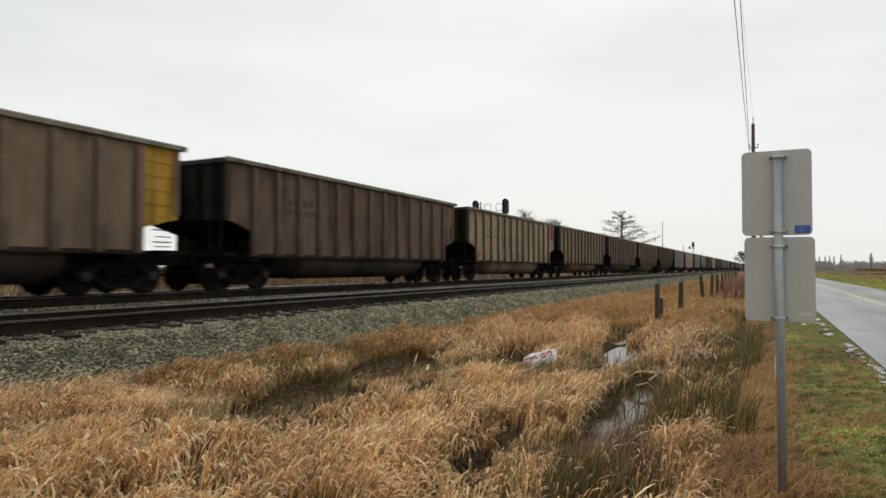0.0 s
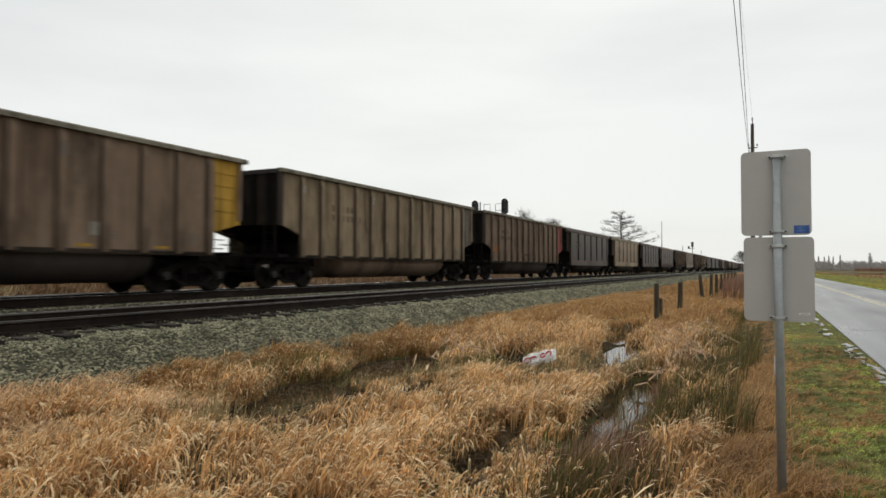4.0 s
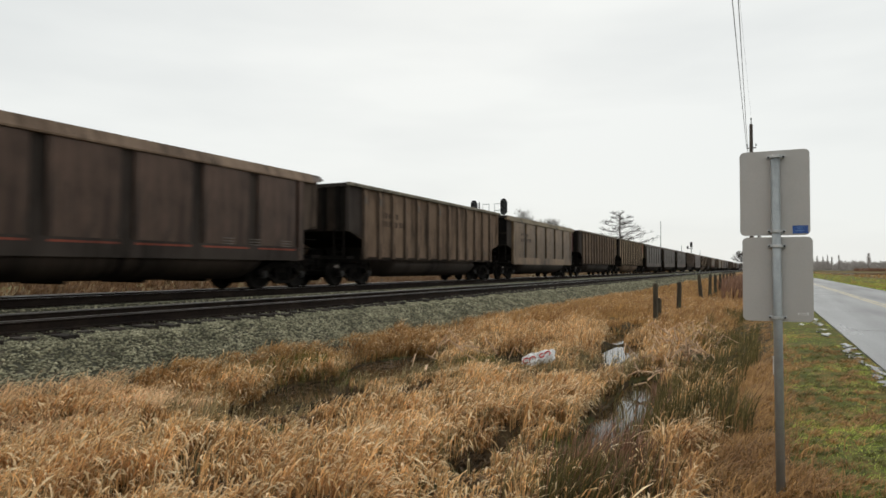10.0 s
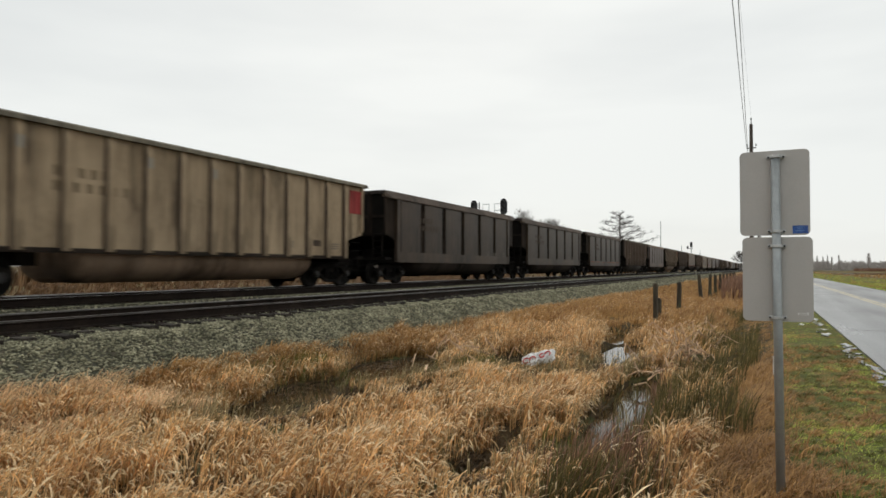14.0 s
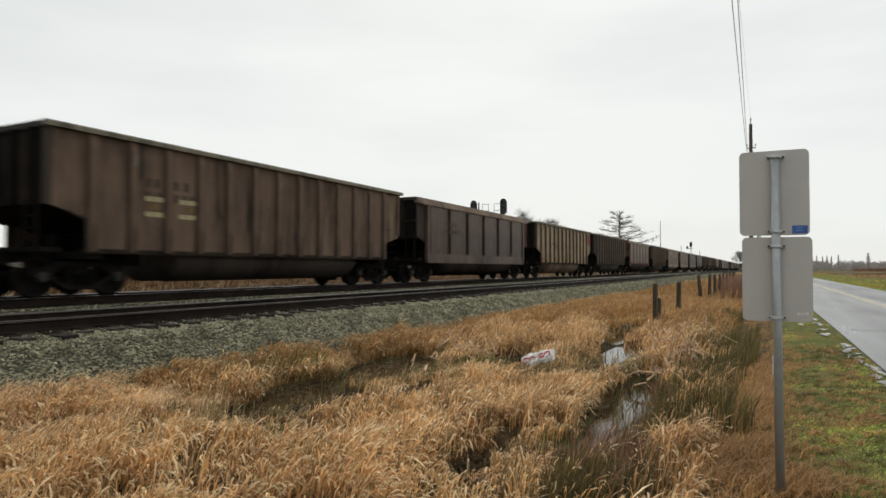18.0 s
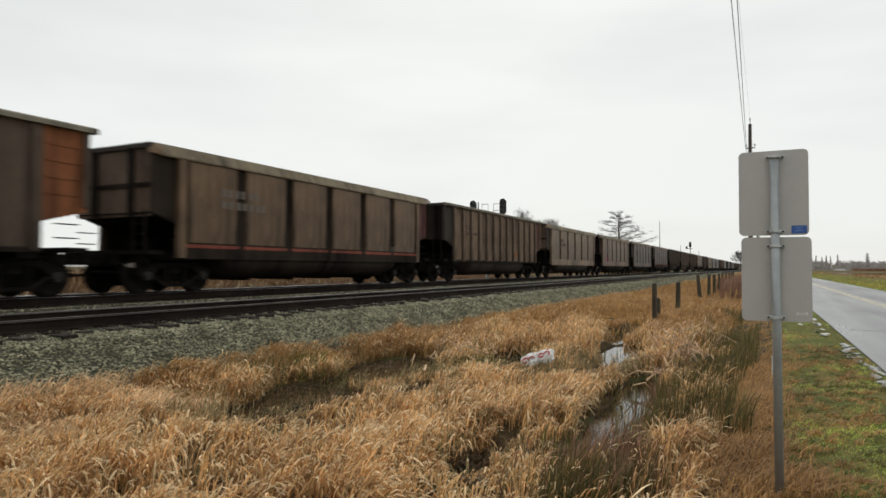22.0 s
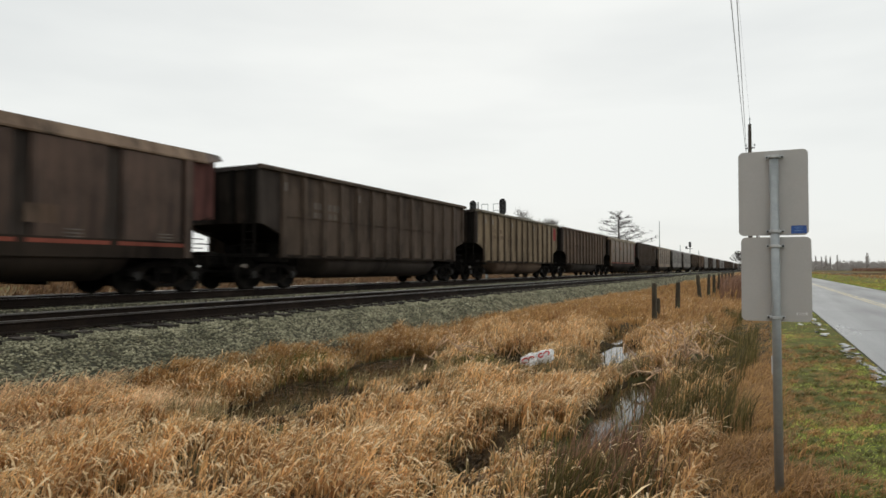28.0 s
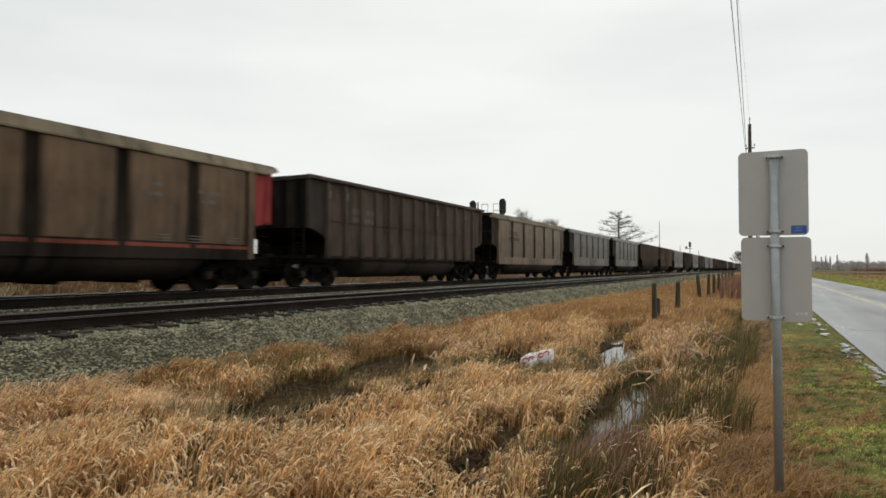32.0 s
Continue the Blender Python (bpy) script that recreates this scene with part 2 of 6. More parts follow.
def tube(bm, p0, p1, r0, r1=None, seg=10, caps=True):
    r1 = r0 if r1 is None else r1
    p0, p1 = Vector(p0), Vector(p1)
    d = (p1 - p0).normalized()
    s = d.orthogonal().normalized()
    t = d.cross(s)
    rings = []
    for p, r in ((p0, r0), (p1, r1)):
        rings.append([bm.verts.new(p + r * (math.cos(2 * math.pi * k / seg) * s + math.sin(2 * math.pi * k / seg) * t)) for k in range(seg)])
    for k in range(seg):
        bm.faces.new((rings[0][k], rings[0][(k + 1) % seg], rings[1][(k + 1) % seg], rings[1][k]))
    if caps:
        bm.faces.new(rings[0][::-1])
        bm.faces.new(rings[1])


def finish(bm, name, bevel=0.0, smooth=False):
    bmesh.ops.recalc_face_normals(bm, faces=bm.faces)
    if bevel:
        bmesh.ops.bevel(bm, geom=bm.edges[:], offset=bevel, segments=1, affect="EDGES", clamp_overlap=True)
    me = bpy.data.meshes.new(name)
    bm.to_mesh(me)
    bm.free()
    if smooth:
        me.polygons.foreach_set("use_smooth", [True] * len(me.polygons))
    return me


def shared(name, me, mat, parent=None, at=None, label=""):
    """One object on a mesh that others may share; its material is its own."""
    ob = new(name, me)
    if not me.materials:
        me.materials.append(mat)
    ob.material_slots[0].link = "OBJECT"
    ob.material_slots[0].material = mat
    if parent is not None:
        ob.parent = parent
    if at is not None:
        ob.matrix_basis = at
    if label:
        ob["label"] = label
    return ob


def part(name, bm, mat, parent=None, label="", bevel=0.0, smooth=False):
    return shared(name, finish(bm, name, bevel, smooth), mat, parent, None, label)


def from_arrays(name, co, faces_flat, sizes, mat):
    me = bpy.data.meshes.new(name)
    me.vertices.add(len(co))
    me.vertices.foreach_set("co", np.asarray(co, np.float32).ravel())
    me.loops.add(len(faces_flat))
    me.loops.foreach_set("vertex_index", np.asarray(faces_flat, np.int32))
    me.polygons.add(len(sizes))
    st = np.concatenate(([0], np.cumsum(sizes)[:-1])).astype(np.int32)
    me.polygons.foreach_set("loop_start", st)
    me.polygons.foreach_set("loop_total", np.asarray(sizes, np.int32))
    me.update(calc_edges=True)
    me.materials.append(mat)
    return new(name, me)


# ---- the lie of the land: x runs across the tracks, y along them, z = 0 is the top of the rails ----
NEAR_TRACK, FAR_TRACK = -10.56, -14.97
WATER_Z = -1.35
XK = (-4000, -60, -30, -24, -20.5, -19, -17.8, -16.5, -9.0, -8.1, -7.6, -7.0, -5, -3.2, -2.5, -2.1, -1.4, -0.9, -0.3, 0.25, 1.55, 1.75, 7.4, 7.6, 10, 11.5, 13, 16, 4000)
ZK = (-0.9, -0.7, -0.25, -0.15, -0.35, -0.55, -0.62, -0.95, -0.98, -0.98, -1.1, -1.2, -1.17, -1.19, -1.25, -1.29, -1.29, -1.24, -1.04, -0.90, -0.835, -0.92, -0.92, -0.84, -0.92, -1.0, -0.98, -0.98, -0.98)


def wave(x, y, s=1.0, k=0.0):
    return (np.sin(1.7 * x / s + 0.9 * y / s + k) + np.sin(-1.1 * x / s + 1.9 * y / s + 2 * k + 1.3) + np.sin(2.6 * x / s - 0.4 * y / s + 3 * k + 0.5)
            + 0.6 * np.sin(4.3 * x / s + 3.7 * y / s + k) + 0.5 * np.sin(-5.1 * x / s + 4.4 * y / s + 2.2 + k)) / 4.1


PONDS = ((-5.95, 7.3, 0.82, 1.2, 0.36), (-6.85, 8.5, 0.5, 0.8, 0.34), (-6.2, 10.2, 0.75, 1.0, 0.36), (-6.8, 11.4, 0.8, 1.4, 0.36), (-4.75, 12.7, 0.5, 1.3, 0.30),
         (-1.68, 8.7, 0.30, 1.25, 0.26), (-1.88, 11.2, 0.28, 1.2, 0.24), (-2.8, 14.2, 0.48, 1.35, 0.45), (-3.4, 17.3, 0.46, 1.5, 0.45))


FURROWS = (((-2.66, 5.45), (-2.58, 6.2)), ((-2.58, 6.2), (-2.62, 6.9)), ((-4.78, 6.0), (-4.76, 6.8)), ((-4.66, 7.5), (-4.75, 9.1)), ((-4.45, 10.9), (-4.15, 13.6)), ((-7.3, 4.4), (-6.8, 3.9)))


def furrow(x, y):
    """How far a spot lies from the nearest of the narrow runnels."""
    far = np.full(np.shape(x), 9.0)
    for (ax, ay), (bx, by) in FURROWS:
        f = np.clip(((x - ax) * (bx - ax) + (y - ay) * (by - ay)) / ((bx - ax) ** 2 + (by - ay) ** 2), 0, 1)
        far = np.minimum(far, np.hypot(x - ax - f * (bx - ax), y - ay - f * (by - ay)))
    return far


def land(x, y):
    x, y = np.asarray(x, float), np.asarray(y, float)
    z = np.interp(x, XK, ZK)
    marsh = np.clip((x + 7.9) / 0.8, 0, 1) * np.clip((0.3 - x) / 0.8, 0, 1)
    z = z + marsh * (0.07 * wave(x, y, 0.9) + 0.03 * wave(x, y, 0.3, 1.0))
    z = z + marsh * 0.24 * np.clip((y - 10.5) / 6, 0, 1) * np.clip((-0.9 - x) / 0.6, 0, 1)
    outer = np.clip((-19 - x) / 6, 0, 1) + np.clip((x - 8) / 6, 0, 1)
    z = z + outer * 0.05 * wave(x, y, 3.0)
    for px, py, rx, ry, d in PONDS:
        q = ((x - px) / rx) ** 2 + ((y - py) / ry) ** 2
        z = z - d * np.exp(-q ** 2 * 0.7)
    z = z - 0.08 * np.exp(-(furrow(x, y) / 0.2) ** 2)
    return z


def axis_lines(dense, step, far):
    a, b = dense
    mid = list(np.arange(a, b + 1e-6, step))
    out, s, v = [], step, b
    while v < far:
        s *= 1.25
        v += s
        out.append(v)
    low, s, v = [], step, a
    while v > -far:
        s *= 1.25
        v -= s
        low.append(v)
    return np.array(low[::-1] + mid + out)


gx, gy = axis_lines((-19, 12), 0.14, 3500), axis_lines((0, 34), 0.18, 3500)
GX, GY = np.meshgrid(gx, gy, indexing="ij")
ni, nj = GX.shape
gco = np.stack([GX, GY, land(GX, GY)], -1).reshape(-1, 3)
idx = np.arange(ni * nj).reshape(ni, nj)
gf = np.stack([idx[:-1, :-1], idx[1:, :-1], idx[1:, 1:], idx[:-1, 1:]], -1).reshape(-1)
ground = tagged(from_arrays("ground", gco, gf, np.full((ni - 1) * (nj - 1), 4), M["soil"]), "flat wet winter marsh and farmland soil", "ground", kind="structure")

ground.data.materials.append(M["verge"])
ground.data.materials.append(M["field"])
zone_x = np.repeat((gx[:-1] + gx[1:]) / 2, nj - 1)
zone = np.where((zone_x > 0.15) & (zone_x < 17), 1, np.where((zone_x > 17) | (zone_x < -18.2), 2, 0)).astype(np.int32)
ground.data.polygons.foreach_set("material_index", zone)

wbm = bmesh.new()
quad_box(wbm, -7.9, -0.9, 2, 16, WATER_Z - 0.004, WATER_Z)
water = tagged(part("water", wbm, M["water"]), "still brown ditch water reflecting the grey sky", "water", kind="structure")

# road beside the ditch
rbm = bmesh.new()
prism(rbm, [(1.62, -0.95), (1.62, -0.835), (1.8, -0.815), (4.4, -0.77), (7.3, -0.815), (7.5, -0.835), (7.5, -0.95)], "y", -300, 2500)
road = tagged(part("road", rbm, M["asphalt"]), "wet grey two-lane asphalt road", "road", kind="structure")


# ---- the two tracks ----
NEAR_DROP = -0.105
BED = ((-17.9, -0.85), (-17.75, -0.62), (-16.45, -0.235), (-16.2, -0.205), (-13.6, -0.205), (-13.3, -0.19), (-12.75, -0.15), (-12.2, -0.22), (-11.9, -0.31),
       (-9.75, -0.31), (-9.5, -0.35), (-9.3, -0.362), (-9.0, -0.42), (-7.95, -0.92), (-7.75, -1.15))


def ballast_bed():
    bm = bmesh.new()
    prism(bm, BED, "y", -300, 2500)
    return tagged(part("ballast", bm, M["ballast"]), "grey crushed-stone ballast bed under both tracks", "ballast", kind="structure")


ballast = ballast_bed()
RAIL_PROFILE = [(-0.036, 0.0), (-0.036, -0.035), (-0.009, -0.052), (-0.009, -0.145), (-0.07, -0.165), (-0.07, -0.178),
                (0.07, -0.178), (0.07, -0.165), (0.009, -0.145), (0.009, -0.052), (0.036, -0.035), (0.036, 0.0)]


def track(cx, cz, head, label, seed, worn_side):
    """Two rails on wooden ties with plates; the ties near the camera are parts, those further on one part."""
    rnd = random.Random(seed)
    base = tagged(new("railway_track"), label, "railway track", kind="structure")
    base.location = (cx, 0, cz)
    for s in (-0.7535, 0.7535):
        bm = bmesh.new()
        prism(bm, [(s + a, b - 0.004) for a, b in RAIL_PROFILE], "y", -300, 2500)
        rail = part("rail", bm, M["rail"], base)
        bm = bmesh.new()
        # worn bright on top and on the inner, gauge side
        g = -math.copysign(1, s)
        ring = [(s - 0.032 * g, -0.006), (s - 0.026 * g, 0.0), (s + 0.030 * g, 0.0), (s + 0.038 * g, -0.006)]
        ring += [(s + 0.038 * g, -0.030), (s + 0.034 * g, -0.030), (s + 0.034 * g, -0.006)] if worn_side else [(s + 0.0395 * g, -0.024), (s - 0.0395 * g, -0.024)]
        prism(bm, ring, "y", -300, 2500)
        part("running_surface", bm, head, rail)
    variants = []
    for k in range(5):
        bm = bmesh.new()
        j = [rnd.uniform(-0.012, 0.012) for _ in range(6)]
        prism(bm, [(-0.115 + j[0], -0.19), (-0.105 + j[1], -0.006), (-0.09, 0.0), (0.085, 0.0), (0.108 + j[2], -0.008), (0.115 + j[3], -0.19)], "x", -1.30 + 7 * j[4], 1.26 + 9 * j[5])
        variants.append(finish(bm, "tie"))
    bm = bmesh.new()
    for s in (-0.7535, 0.7535):
        quad_box(bm, s - 0.18, s + 0.18, -0.095, 0.095, 0.001, 0.016)
        for a in (-0.11, 0.11):
            for b in (-0.05, 0.05):
                quad_box(bm, s + a - 0.012, s + a + 0.012, b - 0.012, b + 0.012, 0.012, 0.045)
    plate = finish(bm, "tie_plate")
    rest = bmesh.new()
    y = 1.5
    k = 0
    while y < 330:
        yy = y + rnd.uniform(-0.04, 0.04)
        if k < 110:
            t = shared("tie", variants[k % 5], M["tie"], base, pose(rnd.uniform(-0.07, 0.07), yy, -0.206 + rnd.uniform(-0.014, 0.010), 0, 0, rnd.uniform(-1.6, 1.6)))
            if k < 60:
                shared("tie_plate", plate, M["rail"], t)
        else:
            quad_box(rest, -1.3, 1.3, yy - 0.11, yy + 0.11, -0.37, -0.209 + rnd.uniform(-0.01, 0.01))
        y += 0.495
        k += 1
    tagged(part("far_ties", rest, M["tie"], base), kind="stuff")
    return base


track(NEAR_TRACK, NEAR_DROP, M["rail_head_dull"], "empty near railway track with dark rails on weathered wooden ties", 3, False)
track(FAR_TRACK, 0.0, M["rail_head"], "railway track with worn bright rail heads under the coal train", 4, True)

# ---- coal cars. In a car's space y runs from its front (-) to its rear (+), +x is the side towards the road ----
PITCH_M = 16.18
HALF = 7.2
WHEEL_R = 0.457
TONES = {}


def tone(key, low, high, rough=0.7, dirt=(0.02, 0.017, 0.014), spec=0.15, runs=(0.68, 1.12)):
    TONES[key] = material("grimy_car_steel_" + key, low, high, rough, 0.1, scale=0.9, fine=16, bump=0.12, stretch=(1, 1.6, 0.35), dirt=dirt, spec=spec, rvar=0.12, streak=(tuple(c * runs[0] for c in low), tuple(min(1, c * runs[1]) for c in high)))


tone("dark", (0.055, 0.039, 0.029), (0.112, 0.083, 0.063))
# coal grime; the shadow line at the side sills uses it too
tone("grime_shade", (0.010, 0.008, 0.007), (0.042, 0.032, 0.025), 0.85, spec=0.06)
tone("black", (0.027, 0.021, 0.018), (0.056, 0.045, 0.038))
tone("brown", (0.12, 0.080, 0.054), (0.228, 0.162, 0.114))
tone("redbrown", (0.088, 0.058, 0.041), (0.168, 0.116, 0.084))
tone("grey", (0.095, 0.082, 0.073), (0.165, 0.145, 0.13))
tone("mid", (0.158, 0.117, 0.071), (0.30, 0.230, 0.151), dirt=(0.07, 0.05, 0.034))
tone("tan", (0.225, 0.168, 0.106), (0.405, 0.312, 0.208), dirt=(0.10, 0.074, 0.05))
tone("label", (0.13, 0.112, 0.095), (0.21, 0.185, 0.16))
# soot black; shade under the cars and in their end bays is put in
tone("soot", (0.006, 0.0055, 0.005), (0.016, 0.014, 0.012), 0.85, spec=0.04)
tone("chord", (0.15, 0.133, 0.10), (0.235, 0.212, 0.165))
tone("band", (0.142, 0.112, 0.071), (0.225, 0.183, 0.122))
tone("yellow", (0.36, 0.205, 0.03), (0.50, 0.30, 0.055), dirt=(0.18, 0.12, 0.04))
tone("ochre", (0.15, 0.10, 0.045), (0.25, 0.17, 0.07))
tone("red", (0.25, 0.035, 0.035), (0.36, 0.06, 0.055), dirt=(0.12, 0.03, 0.028))
tone("maroon", (0.072, 0.029, 0.025), (0.122, 0.052, 0.044))
tone("stripe", (0.16, 0.045, 0.03), (0.26, 0.075, 0.05), dirt=(0.05, 0.03, 0.025))
tone("orange", (0.30, 0.10, 0.025), (0.42, 0.16, 0.04), dirt=(0.12, 0.06, 0.03))
tone("rust", (0.17, 0.062, 0.026), (0.26, 0.10, 0.045), dirt=(0.08, 0.04, 0.025))
tone("pale", (0.26, 0.242, 0.205), (0.38, 0.355, 0.305), dirt=(0.14, 0.12, 0.10))
tone("cream", (0.36, 0.31, 0.18), (0.52, 0.46, 0.28), dirt=(0.2, 0.16, 0.09))
tone("pink", (0.30, 0.06, 0.12), (0.42, 0.12, 0.19), dirt=(0.14, 0.06, 0.07))
# smooth hopper sides, worn to a dull sheen
# the grey is raised to stand for sky sheen at a grazing view
for key, low, high in (("dark", (0.108, 0.066, 0.036), (0.21, 0.134, 0.078)), ("black", (0.036, 0.0235, 0.0145), (0.076, 0.052, 0.034)), ("brown", (0.14, 0.091, 0.052), (0.265, 0.182, 0.110)),
                       ("redbrown", (0.066, 0.041, 0.030), (0.130, 0.083, 0.062)), ("grey", (0.115, 0.098, 0.084), (0.215, 0.187, 0.164)),
                       ("mid", (0.19, 0.117, 0.054), (0.345, 0.232, 0.122)), ("tan", (0.19, 0.14, 0.096), (0.355, 0.278, 0.20))):
    tone("h_" + key, tuple(c * 0.84 for c in low), tuple(c * 0.84 for c in high), 0.47, spec=0.24, runs=(0.45, 1.35))
CACHE = {}
# cars whose ends are brown rather than near-black
BROWN_ENDS = (21, 23)


def cached(key, make, bevel=0.0, smooth=False):
    if key not in CACHE:
        bm = bmesh.new()
        make(bm)
        CACHE[key] = finish(bm, key, bevel, smooth)
    return CACHE[key]


def side_sheet(bm):
    prism(bm, [(-HALF, 2.02), (-6.15, 1.74), (-6.15, 1.02), (6.15, 1.02), (6.15, 1.74), (HALF, 2.02), (HALF, 3.68), (-HALF, 3.68)], "x", 1.47, 1.495)


def gon_sheet(bm):
    prism(bm, [(-6.15, 1.02), (6.15, 1.02), (6.15, 3.68), (-6.15, 3.68)], "x", 1.47, 1.495)


def rib_mesh(bm):
    # a hat-shaped post, shallower at its head; flanks painted dark for shade and dirt
    for z0, z1, d0, d1 in ((1.02, 3.4, 0.11, 0.11), (3.4, 3.66, 0.11, 0.06)):
        a = [bm.verts.new(p) for p in ((1.495, -0.125, z0), (1.495 + d0, -0.095, z0), (1.495 + d0, 0.095, z0), (1.495, 0.125, z0))]
        b = [bm.verts.new(p) for p in ((1.495, -0.125, z1), (1.495 + d1, -0.095, z1), (1.495 + d1, 0.095, z1), (1.495, 0.125, z1))]
        for i in range(3):
            f = bm.faces.new((a[i], a[i + 1], b[i + 1], b[i]))
            f.material_index = 0 if i == 1 else 1
        bm.faces.new(a[::-1])
        bm.faces.new(b)


def chord_mesh(bm):
    # it juts out past the rear end
    prism(bm, [(1.44, 3.66), (1.64, 3.66), (1.64, 3.75), (1.60, 3.79), (1.48, 3.79), (1.44, 3.75)], "y", -HALF - 0.06, HALF + 0.27)


def sill_mesh(bm):
    prism(bm, [(1.42, 0.98), (1.56, 0.98), (1.56, 1.06), (1.52, 1.09), (1.42, 1.09)], "y", -6.3, 6.3)


def corner_panel(bm):
    # the last stretch of side behind the corner, cut away below, with level stiffeners
    prism(bm, [(6.15, 1.62), (HALF, 1.90), (HALF, 3.66), (6.15, 3.66)], "x", 1.45, 1.49)
    for z in (2.25, 2.6, 2.95, 3.3):
        quad_box(bm, 1.49, 1.512, 6.32, HALF - 0.08, z - 0.025, z + 0.025)


def corner_plain(bm):
    prism(bm, [(6.15, 1.76), (HALF, 2.04), (HALF, 3.66), (6.15, 3.66)], "x", 1.45, 1.49)


def corner_post(bm):
    quad_box(bm, 1.42, 1.56, HALF - 0.11, HALF + 0.01, 2.0, 3.68)


def end_sheet(bm):
    quad_box(bm, -1.44, 1.44, HALF - 0.04, HALF, 2.02, 3.68)


def end_stiffener(bm):
    prism(bm, [(-0.11, HALF - 0.01), (-0.06, HALF + 0.10), (0.06, HALF + 0.10), (0.11, HALF - 0.01)], "z", 2.03, 3.65)


def ladder_bay(bm):
    # near-black plate for the shade of an open bay beside the corner, with rungs
    quad_box(bm, 0.98, 1.36, HALF, HALF + 0.012, 2.03, 3.62)
    for z in (2.3, 2.6, 2.9, 3.2, 3.5):
        tube(bm, (1.0, HALF + 0.04, z), (1.34, HALF + 0.04, z), 0.014, seg=6)


def uncoupling_lever(bm):
    tube(bm, (0.12, HALF + 0.55, 0.9), (0.30, HALF + 0.42, 0.80), 0.014, seg=6)
    tube(bm, (0.30, HALF + 0.42, 0.80), (1.36, HALF + 0.42, 0.74), 0.014, seg=6)


def lever_handle(bm):
    prism(bm, [(HALF + 0.34, 0.66), (HALF + 0.56, 0.69), (HALF + 0.56, 0.75), (HALF + 0.36, 0.78)], "x", 1.33, 1.37)


def bulkhead(bm):
    # dark plate added behind the cutaway, so that the opening stays black
    quad_box(bm, -1.42, 1.42, 5.62, 5.68, 1.03, 1.47)


def end_rail(bm):
    quad_box(bm, -1.5, 1.5, HALF - 0.06, HALF + 0.08, 3.64, 3.77)


def slope_sheet(bm):
    prism(bm, [(HALF - 0.02, 2.04), (HALF - 0.06, 2.06), (4.35, 1.08), (4.35, 1.04)], "x", -1.46, 1.46)


def platform(bm):
    quad_box(bm, -1.55, 1.55, HALF - 0.35, HALF + 0.12, 1.0, 1.1)


def draft_sill(bm):
    tube(bm, (-0.6, HALF + 0.02, 0.55), (0.6, HALF + 0.02, 0.55), 0.04, seg=6)
    quad_box(bm, -0.35, 0.35, 4.0, HALF + 0.25, 0.70, 1.02)


def body_bolster(bm):
    quad_box(bm, -1.5, 1.5, 5.85, 6.25, 0.86, 1.03)


def brake_cylinder(bm):
    tube(bm, (0.5, 5.95, 1.25), (1.0, 5.95, 1.25), 0.16, seg=10)


def brake_valve(bm):
    quad_box(bm, -0.2, 0.25, 5.75, 6.1, 1.1, 1.45)


def end_ladder(bm):
    for x in (0.95, 1.38):
        quad_box(bm, x - 0.02, x + 0.02, HALF + 0.06, HALF + 0.10, 1.1, 2.1)
    for z in (1.25, 1.5, 1.75, 2.0):
        tube(bm, (0.95, HALF + 0.08, z), (1.38, HALF + 0.08, z), 0.014, seg=6)


def grab_iron(bm):
    for a, b in (((1.49, HALF - 0.62), (1.54, HALF - 0.62)), ((1.54, HALF - 0.62), (1.54, HALF - 0.12)), ((1.54, HALF - 0.12), (1.49, HALF - 0.12))):
        tube(bm, (a[0], a[1], 1.3), (b[0], b[1], 1.3), 0.016, seg=6)


def stirrup(bm):
    prism(bm, [(HALF - 0.62, 1.0), (HALF - 0.62, 0.58), (HALF - 0.2, 0.58), (HALF - 0.2, 1.0), (HALF - 0.23, 1.0), (HALF - 0.23, 0.61), (HALF - 0.59, 0.61), (HALF - 0.59, 1.0)], "x", 1.49, 1.55)


def tub_mesh(bm):
    prof = [(-1.26, 1.05), (-1.30, 0.88), (-1.26, 0.74), (-1.14, 0.58), (-0.96, 0.45), (-0.7, 0.36), (-0.45, 0.33), (-0.38, 0.37), (0.38, 0.37), (0.45, 0.33), (0.7, 0.36), (0.96, 0.45), (1.14, 0.58), (1.26, 0.74), (1.30, 0.88), (1.26, 1.05)]
    u = []
    for y, k in ((-3.6, 0.0), (-3.52, 0.82), (-3.35, 1.0), (4.4, 1.0), (4.56, 0.82), (4.64, 0.0)):
        u.append([bm.verts.new((x * (0.9 + 0.1 * k), y, 1.05 - (1.09 - z) * (0.35 + 0.65 * k))) for x, z in prof])
    for a, b in zip(u, u[1:]):
        for i in range(len(prof) - 1):
            bm.faces.new((a[i], a[i + 1], b[i + 1], b[i]))
    bm.faces.new(u[0])
    bm.faces.new(u[-1][::-1])


def coupler_mesh(bm):
    quad_box(bm, -0.09, 0.09, HALF + 0.1, HALF + 0.72, 0.78, 0.98)
    prism(bm, [(-0.2, HALF + 0.66), (0.16, HALF + 0.66), (0.2, HALF + 0.78), (0.1, HALF + 0.88), (-0.14, HALF + 0.87), (-0.2, HALF + 0.8)], "z", 0.72, 1.02)
    tube(bm, (0.3, HALF + 0.2, 0.85), (0.32, HALF + 0.55, 0.45), 0.03, seg=6)
    tube(bm, (0.32, HALF + 0.55, 0.45), (0.24, HALF + 0.88, 0.5), 0.03, seg=6)


